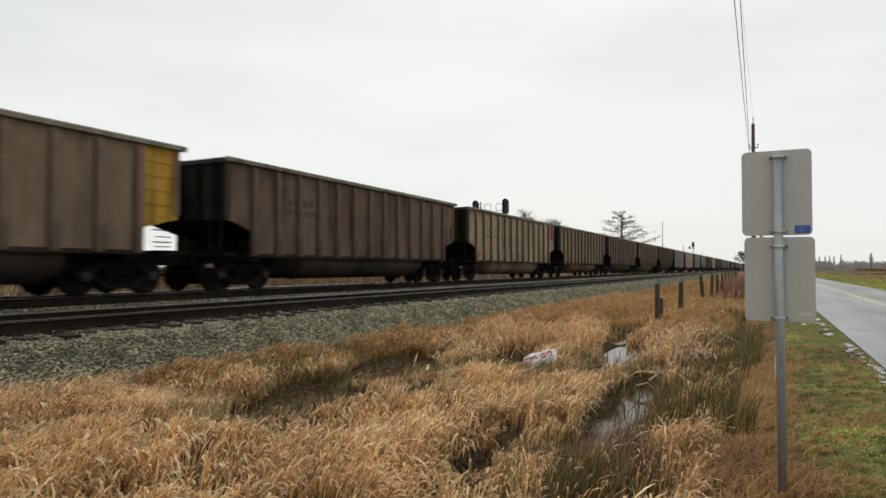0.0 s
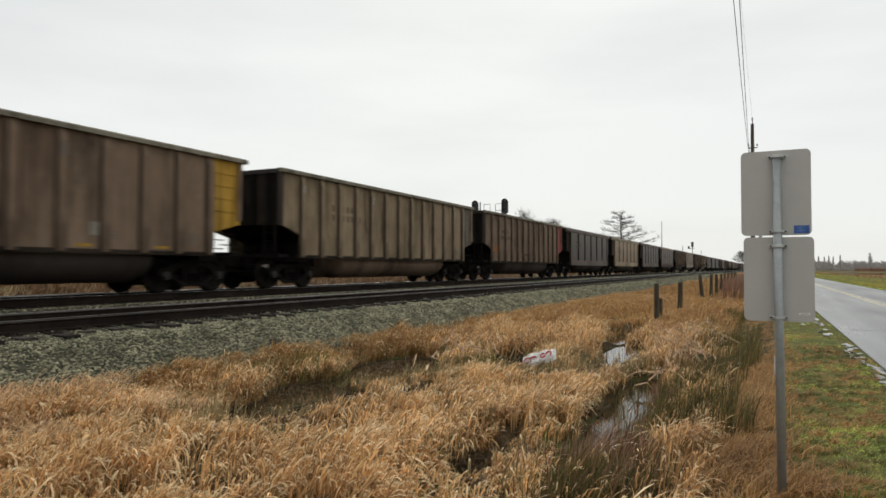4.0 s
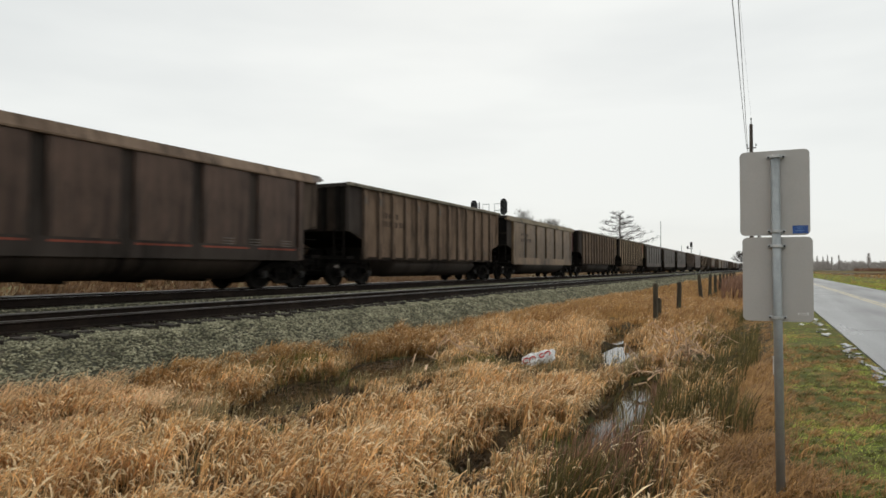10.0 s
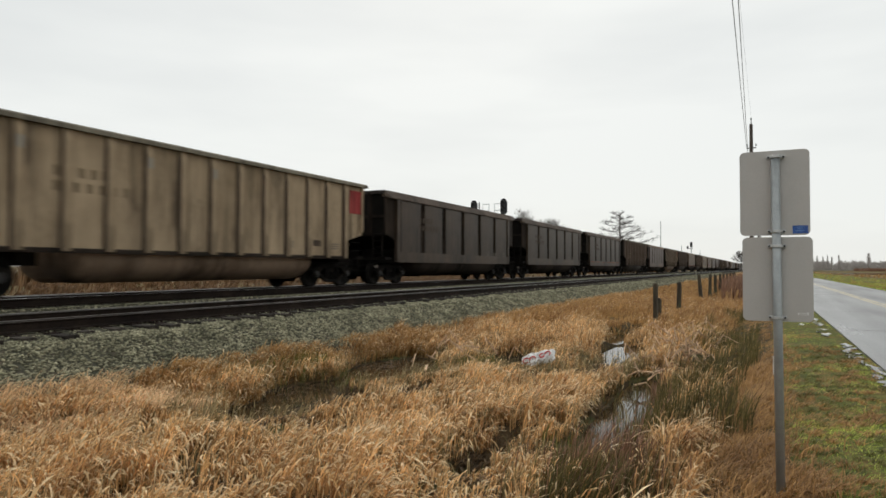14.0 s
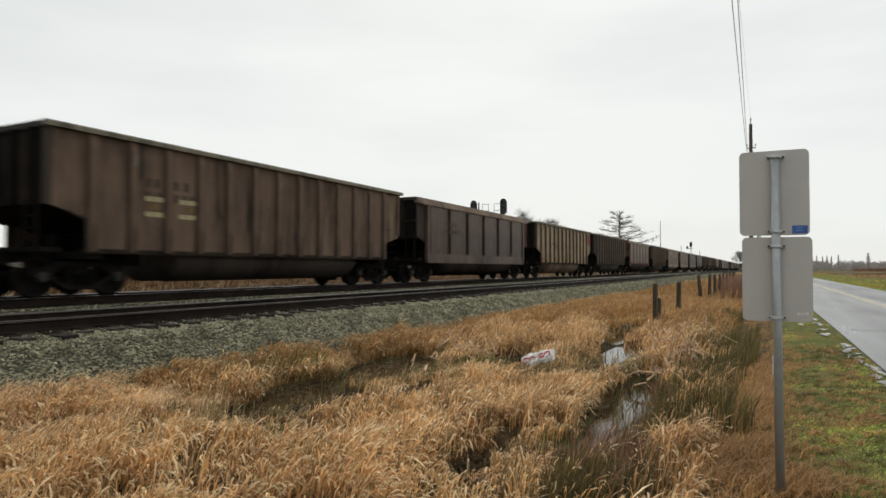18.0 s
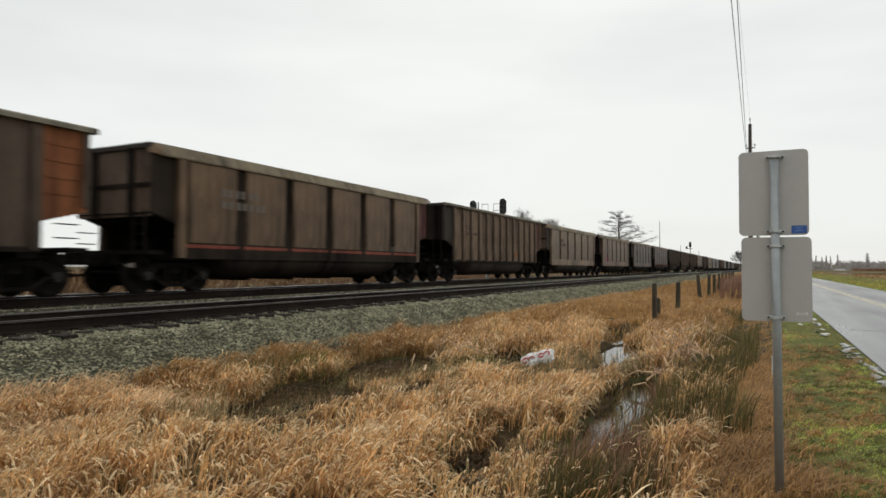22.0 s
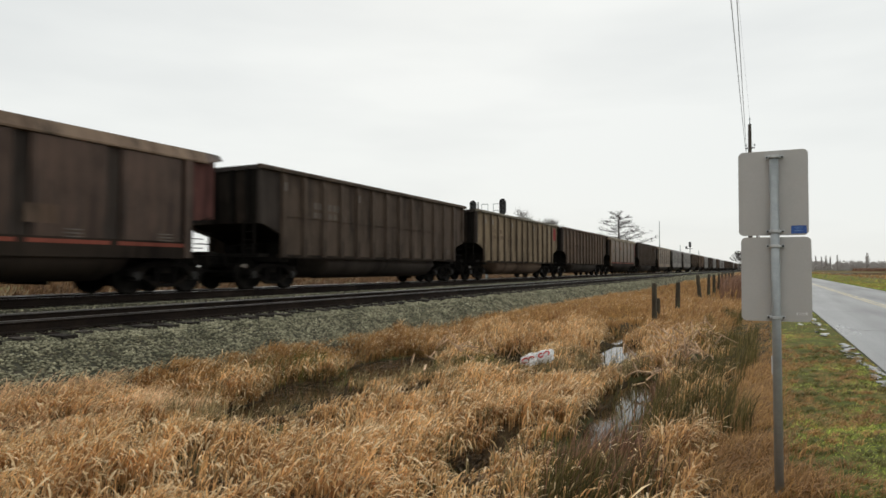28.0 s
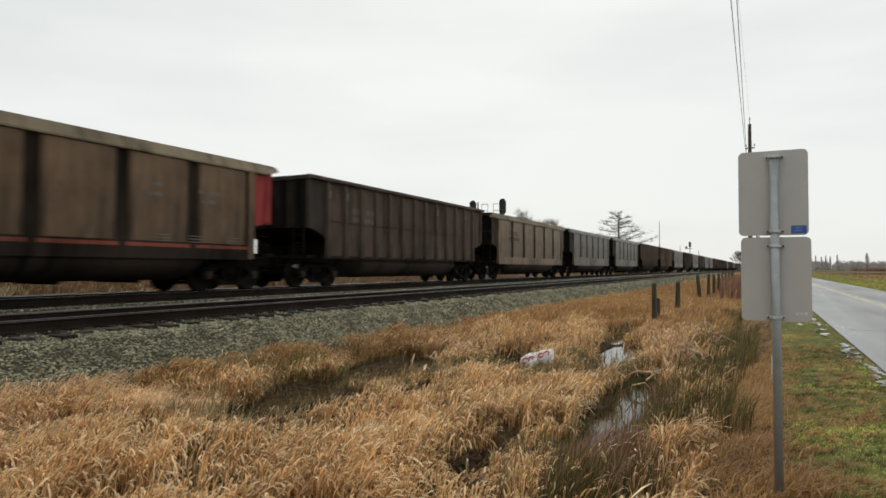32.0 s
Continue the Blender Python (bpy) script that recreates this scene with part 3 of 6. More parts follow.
def side_frame(bm):
    # cast truck side with two window openings either side of the spring nest
    prism(bm, [(-1.14, 0.44), (-1.14, 0.60), (-0.95, 0.66), (-0.55, 0.80), (0.55, 0.80), (0.95, 0.66), (1.14, 0.60), (1.14, 0.44), (0.95, 0.42), (0.78, 0.44),
               (0.5, 0.66), (0.3, 0.68), (-0.3, 0.68), (-0.5, 0.66), (-0.78, 0.44), (-0.95, 0.42)], "x", -0.07, 0.07)
    prism(bm, [(-0.78, 0.44), (-0.34, 0.16), (0.34, 0.16), (0.78, 0.44), (0.66, 0.47), (0.32, 0.25), (-0.32, 0.25), (-0.66, 0.47)], "x", -0.06, 0.06)
    for s in (-1, 1):
        quad_box(bm, -0.055, 0.055, s * 0.30 - 0.05, s * 0.30 + 0.05, 0.24, 0.7)


def spring(bm):
    rings = []
    for k in range(13):
        r = 0.078 if k % 2 == 0 else 0.052
        rings.append([bm.verts.new((r * math.cos(a * math.pi / 4), r * math.sin(a * math.pi / 4), 0.25 + 0.022 * k)) for a in range(8)])
    for a, b in zip(rings, rings[1:]):
        for k in range(8):
            bm.faces.new((a[k], a[(k + 1) % 8], b[(k + 1) % 8], b[k]))
    bm.faces.new(rings[0][::-1])
    bm.faces.new(rings[-1])


def bolster(bm):
    quad_box(bm, -1.02, 1.02, -0.2, 0.2, 0.52, 0.74)


def brake_beam(bm):
    for y in (-0.42, 0.42):
        quad_box(bm, -0.9, 0.9, y - 0.05, y + 0.05, 0.30, 0.48)
    quad_box(bm, -0.5, 0.5, -0.4, 0.4, 0.36, 0.44)


def wheel_mesh(bm):
    def ring(x, r):
        return [bm.verts.new((x, r * math.cos(2 * math.pi * k / 28), r * math.sin(2 * math.pi * k / 28))) for k in range(28)]
    rs = [ring(0.035, 0.07), ring(0.03, 0.15), ring(-0.01, 0.34), ring(0.055, 0.37), ring(0.062, 0.45), ring(0.04, WHEEL_R), ring(-0.05, WHEEL_R + 0.003), ring(-0.062, 0.485), ring(-0.08, 0.48), ring(-0.08, 0.37), ring(-0.03, 0.3), ring(-0.05, 0.1)]
    for a, b in zip(rs, rs[1:]):
        for k in range(28):
            bm.faces.new((a[k], a[(k + 1) % 28], b[(k + 1) % 28], b[k]))
    bm.faces.new(rs[0])
    bm.faces.new(rs[-1][::-1])


def wheelset_mesh(bm):
    tube(bm, (-1.06, 0, 0), (1.06, 0, 0), 0.085, seg=12)


def bearing_mesh(bm):
    tube(bm, (-0.09, 0, 0), (0.09, 0, 0), 0.115, seg=14)
    tube(bm, (0.09, 0, 0), (0.12, 0, 0), 0.085, seg=14)
    for k in range(3):
        a = 2 * math.pi * k / 3
        tube(bm, (0.12, 0.05 * math.cos(a), 0.05 * math.sin(a)), (0.135, 0.05 * math.cos(a), 0.05 * math.sin(a)), 0.018, seg=6)


# the smooth-sided hopper
def hop_side(bm):
    prism(bm, [(-6.25, 0.92), (6.25, 0.92), (6.25, 3.5), (-6.25, 3.5)], "x", 1.38, 1.45)


def hop_skirt(bm):
    quad_box(bm, 1.42, 1.545, -6.25, 6.25, 0.90, 1.33)


def hop_tall_skirt(bm):
    quad_box(bm, 1.42, 1.545, -6.25, 6.25, 0.90, 1.58)


def hop_panel(bm):
    prism(bm, [(-0.86, 1.31), (0.86, 1.31), (0.86, 3.47), (-0.86, 3.47)], "x", 1.44, 1.535)


def hop_band(bm):
    prism(bm, [(1.34, 3.475), (1.585, 3.475), (1.585, 3.52), (1.42, 3.80), (1.34, 3.80)], "y", -6.9, 6.9)


def hop_hood(bm):
    # the band's end, drawn in towards the end peak
    a = [bm.verts.new(p) for p in ((1.34, 6.9, 3.475), (1.585, 6.9, 3.475), (1.585, 6.9, 3.52), (1.42, 6.9, 3.80), (1.34, 6.9, 3.80))]
    b = [bm.verts.new(p) for p in ((1.32, HALF, 3.53), (1.46, HALF, 3.53), (1.46, HALF, 3.58), (1.40, HALF, 3.79), (1.32, HALF, 3.79))]
    for i in range(5):
        bm.faces.new((a[i], a[(i + 1) % 5], b[(i + 1) % 5], b[i]))
    bm.faces.new(a)
    bm.faces.new(b[::-1])


def hop_rear_hood(bm):
    # at the rear the band runs on and juts out
    a = [bm.verts.new(p) for p in ((1.34, 6.9, 3.475), (1.585, 6.9, 3.475), (1.585, 6.9, 3.52), (1.42, 6.9, 3.80), (1.34, 6.9, 3.80))]
    b = [bm.verts.new(p) for p in ((1.34, HALF + 0.24, 3.62), (1.56, HALF + 0.24, 3.62), (1.56, HALF + 0.24, 3.65), (1.42, HALF + 0.24, 3.79), (1.34, HALF + 0.24, 3.79))]
    for i in range(5):
        bm.faces.new((a[i], a[(i + 1) % 5], b[(i + 1) % 5], b[i]))
    bm.faces.new(a)
    bm.faces.new(b[::-1])


def hop_rear_corner(bm):
    prism(bm, [(6.42, 1.9), (HALF + 0.06, 2.0), (HALF + 0.06, 3.64), (6.42, 3.5)], "x", 1.40, 1.44)
    quad_box(bm, 1.44, 1.455, HALF - 0.05, HALF + 0.05, 2.0, 3.6)


def hop_post(bm):
    prism(bm, [(6.18, 0.92), (6.42, 0.92), (6.42, 3.5), (6.18, 3.5)], "x", 1.44, 1.575)


def hop_corner(bm):
    prism(bm, [(6.42, 1.9), (HALF - 0.05, 2.0), (HALF - 0.05, 3.6), (6.42, 3.5)], "x", 1.40, 1.44)
    quad_box(bm, 1.44, 1.455, HALF - 0.16, HALF - 0.06, 2.0, 3.6)


def hop_belly(bm):
    prof = [(1.44, 0.95), (1.45, 0.84), (1.40, 0.70), (1.28, 0.56), (1.10, 0.45), (0.86, 0.37), (0.5, 0.34)]
    prof += [(-x, z) for x, z in prof[::-1]]
    u = []
    for y, k in ((-4.75, 0.05), (-4.6, 0.75), (-4.3, 1.0), (4.3, 1.0), (4.6, 0.75), (4.75, 0.05)):
        u.append([bm.verts.new((x * (0.93 + 0.07 * k), y, 0.95 - (0.95 - z) * k)) for x, z in prof])
    for a, b in zip(u, u[1:]):
        for i in range(len(prof) - 1):
            bm.faces.new((a[i], a[i + 1], b[i + 1], b[i]))
    bm.faces.new(u[0])
    bm.faces.new(u[-1][::-1])


def outlet_gate(bm):
    quad_box(bm, -0.8, 0.8, -0.06, 0.06, 0.28, 0.4)


def hop_end(bm):
    quad_box(bm, -1.40, 1.40, HALF - 0.10, HALF - 0.06, 1.95, 3.74)


def hop_end_post(bm):
    prism(bm, [(-0.1, HALF - 0.06), (-0.06, HALF + 0.04), (0.06, HALF + 0.04), (0.1, HALF - 0.06)], "z", 1.96, 3.7)


def hop_end_rail(bm):
    quad_box(bm, -1.44, 1.44, HALF - 0.08, HALF + 0.03, 3.66, 3.79)


def hop_end_beam(bm):
    quad_box(bm, -1.40, 1.40, HALF - 0.06, HALF - 0.02, 2.7, 2.8)


def mid_rail(bm):
    quad_box(bm, 1.495, 1.53, -6.15, 6.15, 2.30, 2.35)


def mark(w, h):
    def make(bm):
        quad_box(bm, 0, 0.004, -w / 2, w / 2, -h / 2, h / 2)
    return cached("mark_%d_%d" % (round(w * 100), round(h * 100)), make)


TURN = pose(0, 0, 0, 0, 0, 180)
# the rear end stands a little further out than the front
REAR = pose(0, 0.1, 0)


def truck(car, y, near):
    """A two-axle truck: its wheelsets turn, so they hang on the car."""
    root = shared("truck_bolster", cached("bolster", bolster), M["iron"], car, pose(0, y, 0))
    for s in (-1, 1):
        shared("side_frame", cached("side_frame", side_frame, 0.012), M["iron"], root, pose(s * 1.01, 0, 0))
        if near:
            for a in (-0.17, 0.0, 0.17):
                shared("spring", cached("spring", spring), M["iron"], root, pose(s * 1.01, a, 0))
        for a in (-0.89, 0.89):
            shared("bearing", cached("bearing", bearing_mesh), M["bearing"] if near else M["iron"], root, pose(s * 1.01, a, WHEEL_R, 0, 0, 0 if s > 0 else 180))
    shared("brake_beam", cached("brake_beam", brake_beam), TONES["soot"], root)
    sets = []
    for a in (-0.89, 0.89):
        ax = shared("axle", cached("axle", wheelset_mesh), M["iron"], car, pose(0, y + a, WHEEL_R))
        for s in (-1, 1):
            shared("wheel", cached("wheel", wheel_mesh, 0, True), M["wheel_rim"], ax, pose(s * 0.7535, 0, 0, 0, 0, 0 if s > 0 else 180))
        sets.append(ax)
    return sets


WHEELSETS = []


def common(car, near):
    for m in (None, TURN):
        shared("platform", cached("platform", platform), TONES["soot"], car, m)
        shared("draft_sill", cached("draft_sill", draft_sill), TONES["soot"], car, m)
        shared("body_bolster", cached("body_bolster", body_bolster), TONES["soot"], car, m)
        shared("coupler", cached("coupler", coupler_mesh, 0.01), M["iron"], car, m)
        if near:
            if m is not None:
                shared("brake_cylinder", cached("brake_cylinder", brake_cylinder), TONES["soot"], car, m)
                shared("brake_valve", cached("brake_valve", brake_valve), TONES["soot"], car, m)
            shared("ladder", flip_y("ladder", end_ladder), TONES["soot"], car, m)
            if m is None:
                lever = shared("uncoupling_lever", flip_y("uncoupling_lever", uncoupling_lever), TONES["soot"], car)
                shared("handle", flip_y("lever_handle", lever_handle), TONES["label"], lever, None, "pale worn steel handle")
            shared("bulkhead", cached("bulkhead", bulkhead), TONES["soot"], car, m)
            shared("stirrup_step", cached("stirrup", stirrup), TONES["soot"], car, m)
            for z in (0.0, 0.3):
                shared("grab_iron", cached("grab_iron", grab_iron), TONES["soot"], car, (m or Matrix()) @ pose(0, 0, z))
    for y in (-6.05, 6.05):
        sets = truck(car, y, near)
        if near:
            WHEELSETS.extend((car, ax) for ax in sets)


def flip_y(me_key, make, bevel=0.0):
    """The same part mirrored to the other end of the car."""
    key = me_key + "_m"
    if key not in CACHE:
        bm = bmesh.new()
        make(bm)
        bmesh.ops.scale(bm, vec=(1, -1, 1), verts=bm.verts)
        CACHE[key] = finish(bm, key, bevel)
    return CACHE[key]


def gondola(n, skin, rear, rnd, near, seam=False):
    car = new("coal_gondola")
    s = TONES[skin]
    for m in (None, TURN):
        shared("side_sheet", cached("gon_sheet", gon_sheet), s, car, m)
        shared("top_chord", cached("chord", chord_mesh) if m is None else flip_y("chord", chord_mesh), TONES["chord"] if rear != "dark" else s, car, m)
        # the shadow band below the side sheet is put into the sill's colour
        shared("side_sill", cached("sill", sill_mesh), TONES["grime_shade"], car, m)
        out = m if m is not None else REAR
        shared("end_sheet", cached("end_sheet", end_sheet), TONES["redbrown" if n in BROWN_ENDS else "grime_shade"], car, out)
        shared("end_rail", cached("end_rail", end_rail), TONES["black"], car, out)
        for x in (-1.1, -0.45, 0.3) if near else ():
            shared("stiffener", cached("end_stiffener", end_stiffener), TONES["soot"], car, out @ pose(x, 0, 0))
        if near and m is None:
            shared("ladder_bay", flip_y("ladder_bay", ladder_bay), TONES["soot"], car)
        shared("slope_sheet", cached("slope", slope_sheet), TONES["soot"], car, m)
        if near:
            for i in range(13):
                post = shared("side_post", cached("side_post", rib_mesh), s, car, (m or Matrix()) @ pose(0, -6.15 + 1.025 * i, 0))
                if len(post.data.materials) < 2:
                    # second tone, for the painted shade and dirt of the flanks
                    post.data.materials.append(TONES["dark"])
        else:
            def all_ribs(bm):
                for i in range(13):
                    y = -6.15 + 1.025 * i
                    quad_box(bm, 1.495, 1.60, y - 0.11, y + 0.11, 1.02, 3.66)
            tagged(shared("ribbing", cached("all_ribs", all_ribs), s, car, m), kind="stuff")
        if seam:
            shared("mid_rail", cached("mid_rail", mid_rail), s, car, m)
        shared("corner_post", cached("corner_post", corner_post), s if m is None else TONES["black"], car, out)
        shared("corner_post", flip_y("corner_post", corner_post), s if m is not None else TONES["black"], car, m)
    # colour marks the rear corners of a car with a turning coupler
    if rear.startswith("patch_"):
        hue, rear = rear[6:], skin
        shared("corner_patch", mark(0.78, 0.84), TONES[hue], car, pose(1.5125, 6.84, 3.08), hue + " painted patch on the corner")
    shared("corner_panel", cached("corner_panel", corner_panel), TONES[rear], car, REAR, rear + " painted corner panel" if rear in ("yellow", "red", "rust") else "")
    shared("corner_panel", flip_y("corner_plain", corner_plain), TONES["black"] if skin == "dark" or (skin == "brown" and n % 2 == 0) else s, car)
    shared("corner_panel", cached("corner_panel", corner_panel), s, car, TURN)
    shared("corner_panel", flip_y("corner_panel", corner_panel), TONES[rear], car, TURN)
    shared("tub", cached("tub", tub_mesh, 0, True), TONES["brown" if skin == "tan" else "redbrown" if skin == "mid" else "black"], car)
    common(car, near)
    if near:
        for i in (0, 1, 4, 6, 8, 11):
            if rnd.random() < 0.75:
                shared("faded_label", mark(0.13, 0.26), TONES["pale" if skin in ("tan", "mid") else "label"], car, pose(1.606, -6.15 + 1.025 * i, 3.22))
        marks(car, rnd, 1.497, skin, n)
    return car


def hopper(n, skin, rear, rnd, near, stripe=False):
    car = new("coal_hopper")
    s = TONES["h_" + skin]
    for m in (None, TURN):
        shared("side_sheet", cached("hop_side", hop_side), TONES["grime_shade" if skin in ("dark", "black") else "dark" if skin == "mid" else "black"], car, m)
        shared("side_skirt", cached("hop_tall_skirt", hop_tall_skirt) if skin == "grey" else cached("hop_skirt", hop_skirt), TONES["grime_shade" if n > 20 else "black"] if stripe and (n > 20 or skin == "redbrown") else s, car, m)
        for i in range(6):
            shared("side_panel", cached("hop_panel", hop_panel, 0.015), s, car, (m or Matrix()) @ pose(0, -5.22 + 2.088 * i, 0))
        shared("top_band", cached("hop_band", hop_band), s if skin == "grey" else TONES["band" if skin in ("dark", "mid", "brown") else "dark" if skin == "black" else "brown"], car, m)
        shared("end_sheet", cached("hop_end", hop_end), TONES["redbrown" if n in BROWN_ENDS else "soot" if m is not None else "grime_shade"], car, m)
        shared("end_rail", cached("hop_end_rail", hop_end_rail), TONES["black"], car, m)
        for x in (-0.7, 0.7) if near else ():
            shared("end_post", cached("hop_end_post", hop_end_post), TONES["grime_shade"], car, (m or Matrix()) @ pose(x, 0, 0))
        if near:
            shared("end_beam", cached("hop_end_beam", hop_end_beam), TONES["grime_shade"], car, m)
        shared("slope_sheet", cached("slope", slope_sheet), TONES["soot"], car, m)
        shared("corner_post", cached("hop_post", hop_post), s, car, m)
        shared("corner_post", flip_y("hop_post", hop_post), s, car, m)
        shared("top_hood", cached("hop_rear_hood", hop_rear_hood) if m is None else cached("hop_hood", hop_hood), s, car, m)
        shared("top_hood", flip_y("hop_hood", hop_hood) if m is None else flip_y("hop_rear_hood", hop_rear_hood), s, car, m)
    shared("corner_panel", cached("hop_rear_corner", hop_rear_corner), TONES[rear], car, None, rear + " painted corner panel" if rear in ("maroon", "red", "orange") else "")
    shared("corner_panel", flip_y("hop_corner", hop_corner), TONES["grime_shade" if skin in ("dark", "black") else "black"], car)
    shared("corner_panel", cached("hop_corner", hop_corner), s, car, TURN)
    shared("corner_panel", flip_y("hop_corner", hop_corner), TONES[rear], car, TURN)
    shared("belly", cached("hop_belly", hop_belly, 0, True), TONES["grime_shade" if skin in ("black", "dark", "redbrown") else "black"], car)
    for y in (-3.1, -1.05, 1.05, 3.1) if near else ():
        shared("outlet_gate", cached("outlet_gate", outlet_gate), TONES["soot"], car, pose(0, y, 0))
    common(car, near)
    if near and skin in ("mid", "brown"):
        def dashes(bm):
            for k in range(11):
                quad_box(bm, 0, 0.005, -0.11, 0.11, 1.5 + 0.165 * k, 1.525 + 0.165 * k)
        for i in range(6):
            tagged(shared("weld_seam", cached("dashes", dashes), TONES["black"], car, pose(1.535, -5.22 + 2.088 * i, 0)), kind="stuff")
    if stripe:
        def line(bm):
            for k in range(6):
                quad_box(bm, 1.546, 1.549, -6.06 + 2.088 * k, -4.38 + 2.088 * k, 1.215, 1.265)
        def broad(bm):
            for k in range(6):
                quad_box(bm, 1.546, 1.549, -6.16 + 2.088 * k, -4.28 + 2.088 * k, 1.19, 1.28)
        shared("stripe", cached("broad_stripe", broad) if n > 20 else cached("stripe", line), TONES["stripe"], car, None, "faded red stripe")
    if near:
        marks(car, rnd, 1.537, skin, n)
    return car


# marks that tell single cars apart: place along the side, height, width, tall, tone
EXTRA = {1: [(-6.0 + 2.05 * k, 1.2, 0.3, 0.08, "orange") for k in range(6)] + [(-5.64, 1.38, 0.4, 0.16, "orange")],
         3: [(-5.6 + 2.05 * k, 1.17, 0.4, 0.07, "yellow") for k in range(6)] + [(-5.1, 1.6, 0.42, 0.14, "yellow"), (2.9, 1.55, 0.3, 0.3, "pale"), (-3.6, 2.6, 0.4, 0.22, "ochre"), (-2.6, 2.6, 0.4, 0.22, "ochre")],
         5: [(5.65, 1.5, 0.42, 0.22, "orange"), (3.6, 1.42, 0.36, 0.12, "orange"), (-0.5, 1.5, 0.8, 0.14, "maroon"), (-5.6, 1.75, 0.5, 0.3, "orange")],
         2: [(5.0, 1.3, 0.3, 0.1, "orange"), (1.0, 1.28, 0.3, 0.1, "orange")],
         8: [(1.2, 1.62, 0.5, 0.24, "pale"), (2.5, 1.5, 0.7, 0.14, "pale"), (-1.2, 1.56, 0.4, 0.18, "pale")],
         12: [(0.6, 2.15, 0.5, 0.26, "redbrown")],
         13: [(4.6, 1.5, 0.4, 0.2, "dark"), (-5.6, 1.3, 0.3, 0.1, "orange")],
         6: [(4.2, 1.62, 0.34, 0.05, "label"), (4.2, 1.5, 0.34, 0.05, "label"), (5.2, 1.6, 0.5, 0.05, "label"), (5.2, 1.48, 0.4, 0.05, "label")],
         17: [(y, z, 0.58, 0.12, "cream") for y in (-4.45, -3.45) for z in (1.98, 2.36)] + [(y, 2.17, 0.3, 0.13, "ochre") for y in (-4.5, -3.4)],
         19: [(5.5, 1.32, 0.5, 0.16, "orange"), (-5.6, 1.3, 0.5, 0.18, "orange")] + [(-4.6 + 1.025 * k, 1.18, 0.3, 0.09, "orange") for k in range(0, 10, 2)],
         20: [(-3.2, 2.6, 0.5, 0.2, "redbrown")],
         22: [(2.6, 1.5, 0.35, 0.3, "orange"), (-4.0, 1.4, 0.3, 0.2, "ochre")],
         24: [(-4.6, 1.85, 0.16, 0.24, "pink"), (-4.62, 1.62, 0.36, 0.24, "pink"), (-4.7, 1.42, 0.72, 0.2, "pink"), (-2.6, 1.5, 0.26, 0.2, "pink"), (-2.4, 1.40, 0.6, 0.1, "pink"), (0.1, 1.52, 0.5, 0.09, "pink"), (0.5, 1.40, 0.9, 0.1, "pink")],
         25: [(3.2, 1.5, 0.5, 0.14, "pale")],
         26: [(0.4, 1.7, 0.5, 0.5, "grey"), (-1.6, 2.1, 0.5, 0.4, "grey"), (2.5, 1.8, 0.7, 0.4, "redbrown")],
         30: [(3.0, 2.75, 0.4, 0.1, "label"), (3.0, 2.5, 0.4, 0.1, "label"), (4.7, 2.7, 0.7, 0.1, "label"), (4.7, 2.45, 0.5, 0.1, "label"), (-1.2, 1.75, 0.34, 0.36, "ochre"), (-1.4, 2.7, 0.4, 0.25, "rust"), (-5.0, 2.4, 0.3, 0.4, "ochre")]}


def marks(car, rnd, x, skin, n):
    """Lettering too worn to read, as bars."""
    ink = "mid" if skin == "tan" else "brown" if skin == "mid" else "dark" if skin in ("black", "redbrown", "brown") else "label"
    for y, z, w, h, key in EXTRA.get(n, ()):
        shared("paint_mark", mark(w, h), TONES[key], car, pose(x + 0.001, y, z))
    a = -4.6 + rnd.uniform(-0.3, 0.3)
    for r, (w, z) in enumerate(((1.3, 2.75), (1.7, 2.42))):
        k = a
        while k < a + w:
            c = rnd.uniform(0.12, 0.22)
            shared("lettering", mark(0.15, 0.22), TONES[ink], car, pose(x, k, z))
            k += c + 0.1
    for y in (3.2, 4.25, 5.6):
        if rnd.random() < 0.8:
            for z in (1.5, 1.42, 1.34):
                shared("lettering", mark(0.42, 0.03), TONES["label"], car, pose(x, y, z))


# kind, body tone, rear corner tone, in the order in which the cars pass
TRAIN = [("g", "brown", "brown"), ("g", "brown", "yellow"), ("g", "redbrown", "patch_ochre"), ("g", "tan", "patch_red"), ("s", "mid", "maroon"), ("g", "brown", "yellow"),
         ("g", "mid", "grey"), ("g", "brown", "red"), ("hs", "black", "black"), ("h", "mid", "maroon"), ("hs", "black", "maroon"), ("hs", "redbrown", "dark"),
         ("g", "brown", "brown"), ("h", "brown", "maroon"), ("g", "brown", "patch_ochre"), ("g", "tan", "patch_red"), ("h", "black", "black"), ("h", "black", "dark"),
         ("hs", "black", "black"), ("g", "redbrown", "brown"), ("h", "redbrown", "maroon"), ("g", "tan", "patch_red"), ("g", "dark", "rust"), ("hs", "dark", "maroon"),
         ("s", "brown", "maroon"), ("h", "brown", "maroon"), ("h", "dark", "dark"), ("h", "redbrown", "dark"), ("hs", "redbrown", "maroon"), ("s", "dark", "dark"),
         ("g", "mid", "patch_red"), ("s", "redbrown", "dark"), ("hs", "dark", "red"), ("s", "dark", "dark"), ("h", "brown", "dark"), ("h", "grey", "dark"),
         ("h", "grey", "grey"), ("g", "brown", "brown"), ("g", "brown", "dark"), ("h", "grey", "grey"), ("g", "dark", "dark")]
rnd_more = random.Random(11)
while len(TRAIN) < 70:
    TRAIN.append(rnd_more.choice([("g", "brown", "brown"), ("g", "dark", "dark"), ("h", "grey", "grey"), ("h", "grey", "dark"), ("g", "redbrown", "brown")]))
